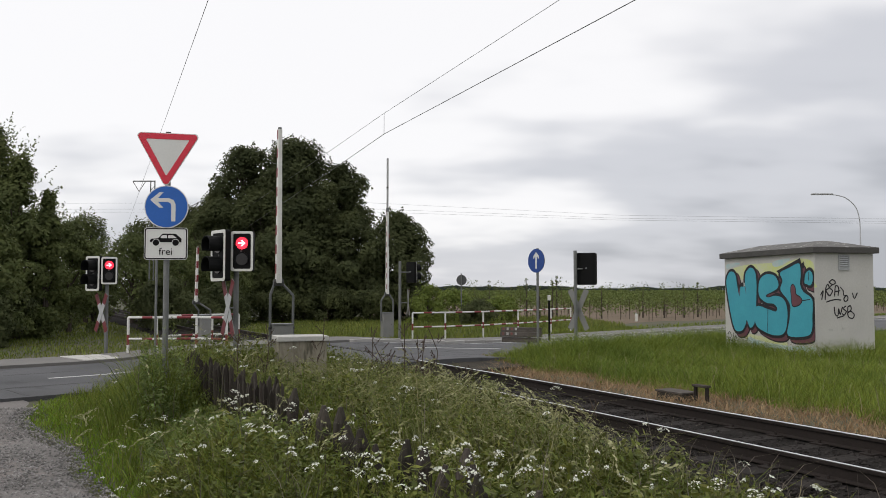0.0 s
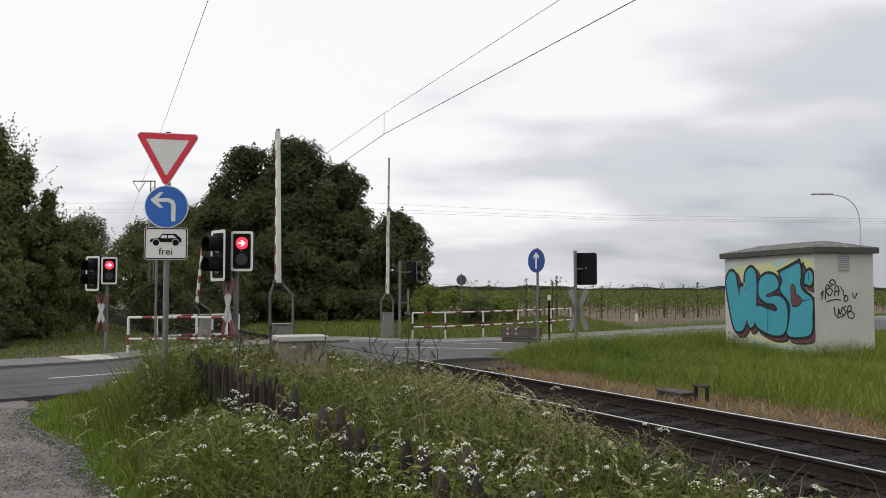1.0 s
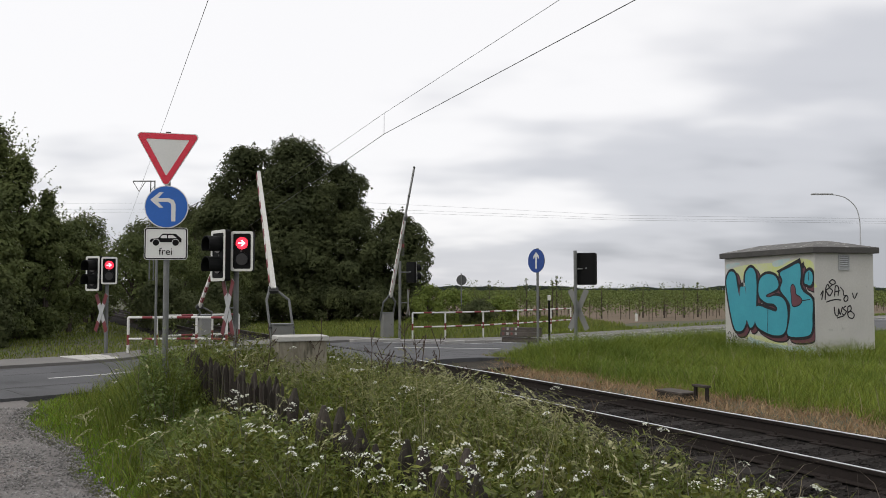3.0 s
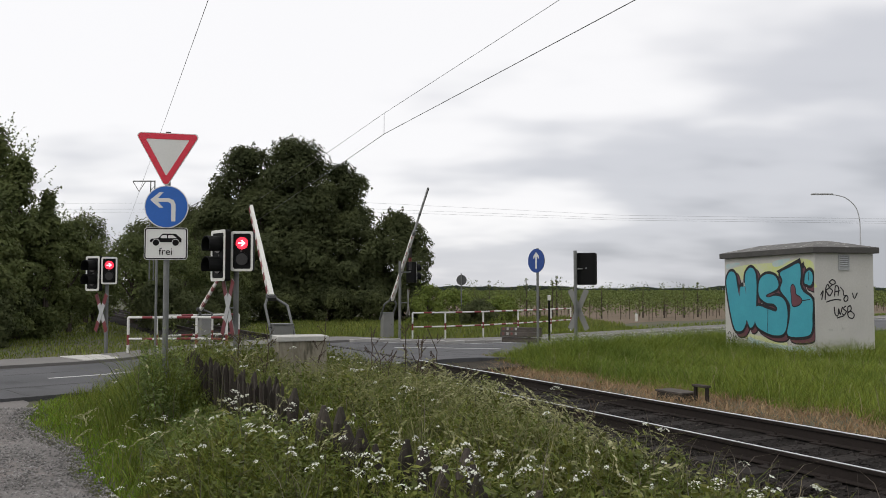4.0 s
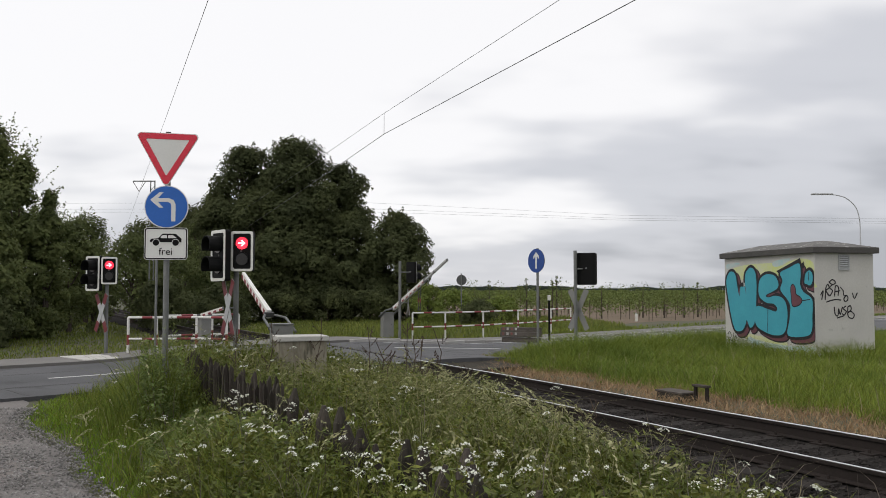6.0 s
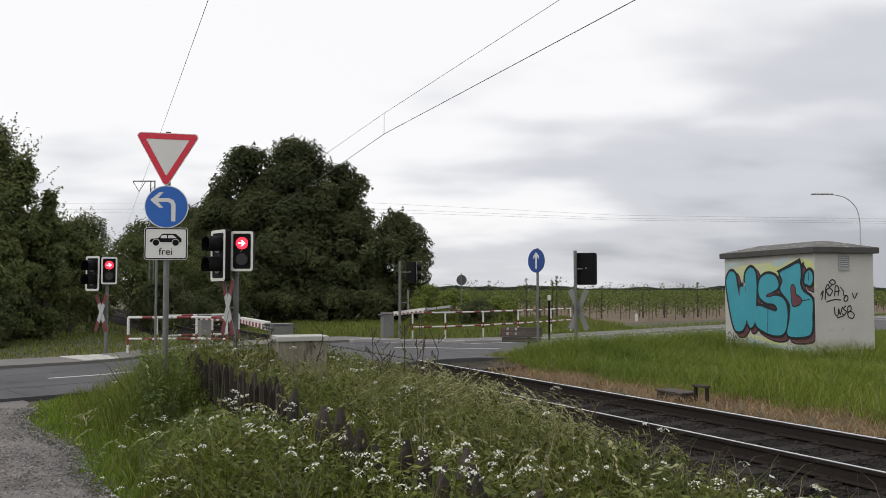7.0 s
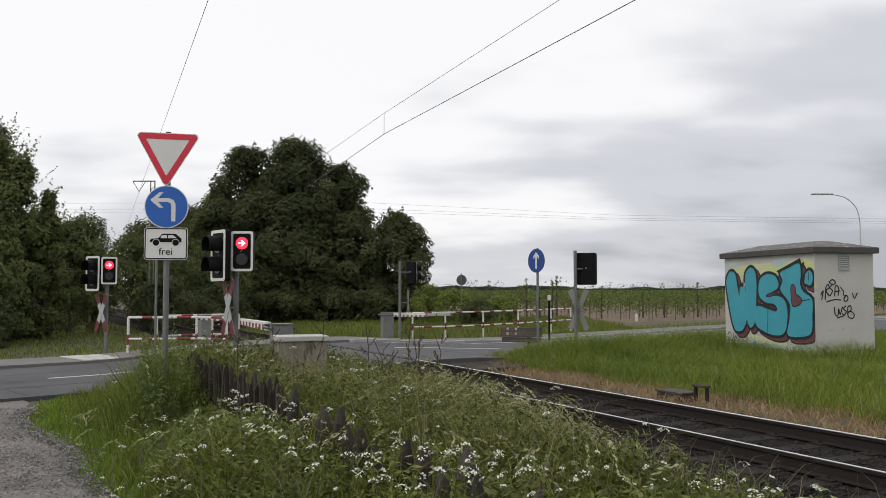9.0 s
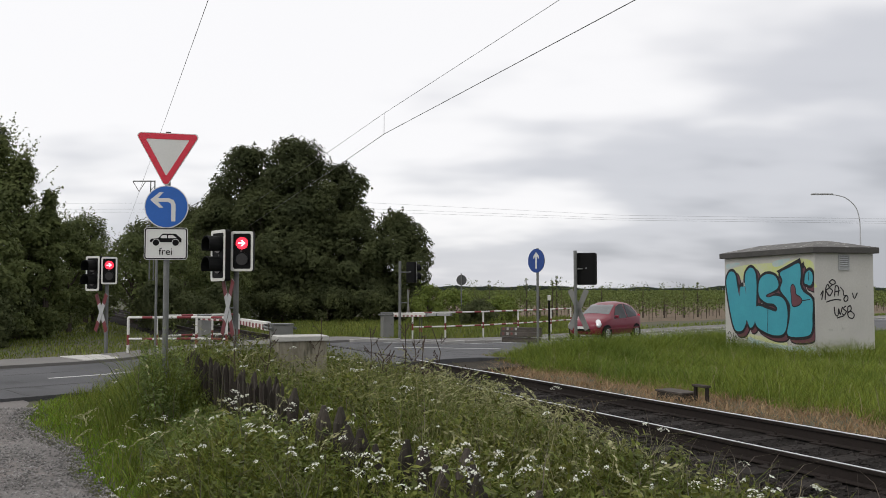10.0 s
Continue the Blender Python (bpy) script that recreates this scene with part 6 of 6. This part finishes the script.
def nursery():
    """Rows of young trees in the field beyond the road."""
    rng = np.random.default_rng(51)
    low, top = GROUND - 0.2, GROUND - 0.095
    v = [(-6, 56, low), (9, 49, low), (60, 90, low), (400, 420, low), (-6, 58.5, top), (9, 51.5, top), (60, 92.5, top), (400, 422.5, top), (-60, 420, top), (-6, 90, top)]
    tagged(new("field", cloud("field", v, [(0, 1, 5, 4), (1, 2, 6, 5), (2, 3, 7, 6), (4, 5, 6, 7, 8, 9)], "field_soil")), "bare brown soil of the nursery field", "field", kind="structure")
    cs = []
    stems = []
    for row in range(26):
        off = 12.5 + row * (2.6 + row * 0.25)
        m = 240
        for u in np.linspace(2 + row, 200, m):
            p = on_road(u + rng.uniform(-0.3, 0.3), off + rng.uniform(-0.2, 0.2))
            if p.x < 3.0 - 0.2 * row or p.y < 54:
                continue
            h = rng.uniform(1.5, 2.2) if rng.random() > 0.03 else rng.uniform(2.4, 3.3)
            stems.append((p.x, p.y, h * 0.8))
            k = 56
            z = GROUND - 0.26 + h * (0.30 + 0.70 * rng.random(k) ** 0.8)
            sp = 0.30
            cs.append(np.column_stack([p.x + rng.normal(size=k) * sp, p.y + rng.normal(size=k) * sp, z]))
    cs = np.vstack(cs)
    n = len(cs)
    u = rng.normal(size=(n, 3))
    u /= np.linalg.norm(u, axis=1)[:, None]
    s = rng.uniform(0.04, 0.09, n)[:, None] * (0.7 + cs[:, 1:2] / 110)
    vv = leaflets(cs, unit(u + np.array([0, 0, 0.7])), s[:, 0], rng)
    f = np.arange(len(vv)).reshape(-1, 3)
    tagged(new("nursery_leaves", fast_mesh("nursery_leaves", vv, f, "young_leaf")), "rows of leafy young trees in a nursery field", "young trees", kind="stuff")
    st = np.array(stems)
    blades("nursery_stems", st[:, :2], st[:, 2], 0.022, 0.02, "dock", "thin pale stems and stakes of young trees", "young trees", 53)


def far_woods():
    """A low dark line of woods on the horizon."""
    rng = np.random.default_rng(61)
    n = 26000
    a = rng.uniform(-1.1, 1.1, n)
    dist = rng.uniform(1150, 1250, n)
    x, y = dist * np.sin(a), dist * np.cos(a)
    top = 5.5 + 1.6 * np.sin(a * 21) + 1.2 * np.sin(a * 57 + 1) + 0.8 * np.sin(a * 143)
    z = top * rng.random(n) ** 0.6
    c = np.column_stack([x, y, z])
    u = np.column_stack([np.cos(a), -np.sin(a), np.zeros(n)]) * rng.uniform(1.2, 3.2, n)[:, None]
    w = np.column_stack([np.zeros(n), np.zeros(n), np.ones(n)]) * rng.uniform(0.5, 1.0, n)[:, None]
    v, f = quads(c, u, w)
    tagged(new("far_woods", fast_mesh("far_woods", v, f, "far_wood")), "low dark line of distant woods", "woods", kind="stuff")


# ---------------------------------------------------------------- car
def car():
    """A small rounded red hatchback; its nose points along +x."""
    t = thing("car", "small red hatchback waiting at the closed barrier", "car", Matrix.Identity(4))
    # stations: x, half width, sill z, belt z, roof z, roof half width
    st = [(1.86, 0.42, 0.36, 0.52, 0.56, 0.36), (1.80, 0.62, 0.26, 0.62, 0.68, 0.52), (1.62, 0.76, 0.22, 0.72, 0.79, 0.62), (1.25, 0.82, 0.21, 0.84, 0.92, 0.68), (0.92, 0.83, 0.21, 0.90, 1.00, 0.70),
          (0.70, 0.835, 0.21, 0.88, 1.14, 0.66), (0.25, 0.84, 0.21, 0.89, 1.44, 0.58), (-0.15, 0.84, 0.21, 0.90, 1.55, 0.56), (-0.60, 0.84, 0.21, 0.91, 1.57, 0.555), (-1.05, 0.835, 0.21, 0.92, 1.52, 0.54),
          (-1.45, 0.81, 0.22, 0.94, 1.38, 0.52), (-1.70, 0.77, 0.26, 0.96, 1.12, 0.56), (-1.82, 0.70, 0.32, 0.86, 0.96, 0.55), (-1.86, 0.62, 0.40, 0.74, 0.80, 0.50)]

    def profile(w, s, b, r, rw):
        half = [(w * 0.86, s), (w * 0.97, s + 0.10 * (b - s)), (w, s + 0.45 * (b - s)), (w * 0.985, b - 0.06), (w * 0.955, b), (rw + 0.45 * (w * 0.955 - rw), b + 0.52 * (r - b)), (rw, r - 0.08 * (r - b)), (rw * 0.75, r), (rw * 0.3, r + 0.02)]
        return [(y, z) for y, z in half] + [(-y, z) for y, z in half[::-1]]
    bm = bmesh.new()
    rows = [[bm.verts.new((x, y, z)) for y, z in profile(*r)] for x, *r in st]
    n = len(rows[0])
    for a, b in zip(rows, rows[1:]):
        for i in range(n):
            bm.faces.new((a[i], a[(i + 1) % n], b[(i + 1) % n], b[i]))
    bm.faces.new(rows[0])
    bm.faces.new(rows[-1][::-1])
    bmesh.ops.recalc_face_normals(bm, faces=bm.faces[:])
    body = part("body", bm, "car_red", t, smooth=True)

    def surf(x, k):
        """A point on the side between belt (0) and roof edge (1)."""
        for (x0, *a), (x1, *b) in zip(st, st[1:]):
            if x1 <= x <= x0:
                q = (x - x0) / (x1 - x0)
                w, s, be, r, rw = [i + (j - i) * q for i, j in zip(a, b)]
                p = profile(w, s, be, r, rw)
                kk = k * 2
                i = 4 + min(1, int(kk))
                f = kk - min(1, int(kk))
                return Vector((x, p[i][0] + (p[i + 1][0] - p[i][0]) * f, p[i][1] + (p[i + 1][1] - p[i][1]) * f))
    for s in (1, -1):
        for name, quad in (("front_side_window", [(0.64, 0.0), (-0.42, -0.0), (-0.42, 0.97), (-0.1, 0.97), (0.20, 0.93)]), ("rear_side_window", [(-0.50, 0.0), (-1.30, 0.05), (-1.42, 0.40), (-1.18, 0.88), (-0.50, 0.97)])):
            bm = bmesh.new()
            k = [surf(x, q) for x, q in quad]
            vs = [bm.verts.new((p.x, s * (p.y + 0.012), p.z)) for p in k]
            bm.faces.new(vs)
            bmesh.ops.recalc_face_normals(bm, faces=bm.faces[:])
            r = bmesh.ops.extrude_face_region(bm, geom=bm.faces[:])
            bmesh.ops.translate(bm, verts=[g for g in r["geom"] if isinstance(g, bmesh.types.BMVert)], vec=(0, -s * 0.006, 0))
            part(name, bm, "side_glass", t)
        bm = bmesh.new()
        box(bm, (0.62, s * 0.93, 0.98), (0.12, 0.17, 0.12), 0.035)
        part("wing_mirror", bm, "car_red", t)
        bm = bmesh.new()
        bmesh.ops.create_uvsphere(bm, u_segments=16, v_segments=10, radius=1.0, matrix=Matrix.Translation((1.57, s * 0.60, 0.70)) @ pose(0, 0, 0, 0, 30, s * 34) @ Matrix.Diagonal((0.27, 0.14, 0.12, 1)))
        part("headlight", bm, "headlight", t, smooth=True)
        bm = bmesh.new()
        box(bm, (-1.665, s * 0.70, 0.93), (0.10, 0.10, 0.22), 0.03)
        part("tail_light", bm, "sign_red", t)
        bm = bmesh.new()
        box(bm, (-0.1, s * 0.85, 0.47), (2.6, 0.03, 0.05), 0.01)
        part("side_strip", bm, "car_red", t)
        bm = bmesh.new()
        box(bm, (-0.35, s * 0.845, 0.84), (0.18, 0.03, 0.03), 0.008)
        part("door_handle", bm, "car_red", t)
    for name, xa, xb, mat in (("windscreen", 0.80, 0.16, "glass"), ("rear_window", -1.42, -1.72, "glass")):
        bm = bmesh.new()
        def top(x, y):
            for (x0, *a), (x1, *b) in zip(st, st[1:]):
                if x1 <= x <= x0:
                    q = (x - x0) / (x1 - x0)
                    return a[3] + (b[3] - a[3]) * q, a[4] + (b[4] - a[4]) * q
        xs = [xa + (xb - xa) * i / 6 for i in range(7)]
        grid = []
        for x in xs:
            r, rw = top(x, 0)
            grid.append([bm.verts.new((x + 0.012, y * rw, r + 0.020 - 0.035 * y * y)) for y in (-0.96, -0.6, -0.2, 0.2, 0.6, 0.96)])
        for a, b in zip(grid, grid[1:]):
            for i in range(5):
                bm.faces.new((a[i], a[i + 1], b[i + 1], b[i]))
        bmesh.ops.recalc_face_normals(bm, faces=bm.faces[:])
        part(name, bm, mat, t, smooth=True)
    bm = bmesh.new()
    box(bm, (1.82, 0, 0.42), (0.09, 0.8, 0.12), 0.02)
    part("grille", bm, "black", t)
    bm = bmesh.new()
    box(bm, (1.873, 0, 0.52), (0.015, 0.5, 0.1), 0.003)
    part("number_plate", bm, "sign_white", t)
    for x in (1.22, -1.22):
        for s in (1, -1):
            bm = bmesh.new()
            rod(bm, (0, s * 0.10, 0), (0, -s * 0.10, 0), 0.29, 0.29, 28)
            bmesh.ops.bevel(bm, geom=[e for e in bm.edges if abs(e.verts[0].co.y - e.verts[1].co.y) < 0.01], offset=0.03, segments=2, affect="EDGES")
            w = part("wheel", bm, "tyre", t, smooth=False, m=Matrix.Translation((x, s * 0.755, 0.29)))
            bm = bmesh.new()
            rod(bm, (0, s * 0.095, 0), (0, s * 0.108, 0), 0.19, 0.17, 24)
            part("rim", bm, "rim", w)
            for i in range(6):
                bm = bmesh.new()
                a = i * math.pi / 3
                rod(bm, (0.11 * math.cos(a), s * 0.104, 0.11 * math.sin(a)), (0.11 * math.cos(a), s * 0.112, 0.11 * math.sin(a)), 0.03, 0.03, 10)
                part("rim_opening", bm, "black", w)
            bm = bmesh.new()
            rod(bm, (x, s * 0.70, 0.30), (x, s * 0.842, 0.30), 0.345, 0.345, 28)
            part("wheel_arch", bm, "black", t)
    for o in t.children_recursive:
        if o.parent == t:
            o.matrix_basis = Matrix.Diagonal((0.93, 0.93, 0.93, 1)) @ o.matrix_basis
    return t


the_car = car()


def car_pose(k):
    p = on_road(15.15 + k, 2.1)
    return Matrix.Translation((p.x, p.y, road_z(p.x, p.y))) @ pose(0, 0, 0, 0, 0, math.degrees(math.atan2(ROAD.y, ROAD.x)) + 185)


meadow()
umbels()
stalks = dock_stalks()
tufts = grass_tufts()
loose_stones()
far_side_grass()
nursery()
far_woods()
flangeways()
crossing_ramp()
crossing_apron()


def motions():
    key_boom(boom_near, 1.15, [(0, 90), (0.7, 90), (1.0, 87.5), (1.5, 80.5), (2.0, 73.5), (2.5, 66), (3.8, 45), (4.5, 36), (5.0, 30), (5.5, 24), (6.8, 3), (7.0, 0.5), (7.2, 0), (10, 0)])
    far_rows = [(0, 90), (0.8, 90), (1.0, 88.5), (1.5, 83.2), (2.0, 77), (2.5, 69.8), (4.0, 47.2), (4.5, 40.2), (5.0, 33.4), (5.5, 26.3), (6.8, 6.5), (7.0, 4), (7.3, 2), (7.6, 1.5), (10, 1.5)]
    key_boom(boom_far, 0.97, far_rows)
    key_support(support_far, 3.42, far_rows)
    key_boom(boom_path, 1.10, [(0, 87), (0.6, 86), (1.0, 77), (1.5, 69), (2.0, 61), (2.5, 54), (3.8, 36), (4.0, 33.5), (4.5, 28), (5.0, 22.5), (5.5, 15.5), (6.8, 1), (7.2, 0), (10, 0)])
    # the dry stalks nod in the wind
    for i, s in enumerate(stalks):
        at = s.matrix_basis.translation.copy()
        walk(s, [(k * 0.4, pose(at.x, at.y, at.z, 1.3 * math.sin(k * 0.9 + i), 1.8 * math.sin(k * 0.7 + i * 1.7) + 1.0, 0)) for k in range(26)])
    # the grass tufts lean with the gusts, hardest at the end
    for i, s in enumerate(tufts):
        at = s.matrix_basis.translation.copy()
        rows = []
        for k in range(21):
            t = k * 0.5
            gust = 4.0 + 3.0 * math.sin(t * 0.9 + at.x * 0.5) + 12.0 * max(0.0, min(1.0, (t - 9.0) / 0.8))
            rows.append((t, pose(at.x, at.y, at.z, 2.0 * math.sin(t * 3.1 + i), gust + 2.5 * math.sin(t * 3.7 + i * 2.3), 0)))
        walk(s, rows)
    # the crowns of the hedge trees stir
    for i, (crown, t) in enumerate(SWAYING):
        if t.location.y < 42 and crown.dimensions.z > 4:
            walk(crown, [(k * 0.5, pose(0, 0, 0, 0, 0.35 * math.sin(k * 0.55 + i) + 0.04 * k, 0)) for k in range(21)])
        elif crown.dimensions.z > 6:
            walk(crown, [(k * 1.0, pose(0, 0, 0, 0, 0.12 * math.sin(k * 0.9 + i) + 0.02 * k, 0)) for k in range(11)])
    walk(the_car, [(0, car_pose(17.5)), (8.6, car_pose(17.5)), (9.0, car_pose(12.5)), (9.25, car_pose(5.0)), (9.45, car_pose(0.8)), (9.55, car_pose(0)), (10, car_pose(0))])


motions()
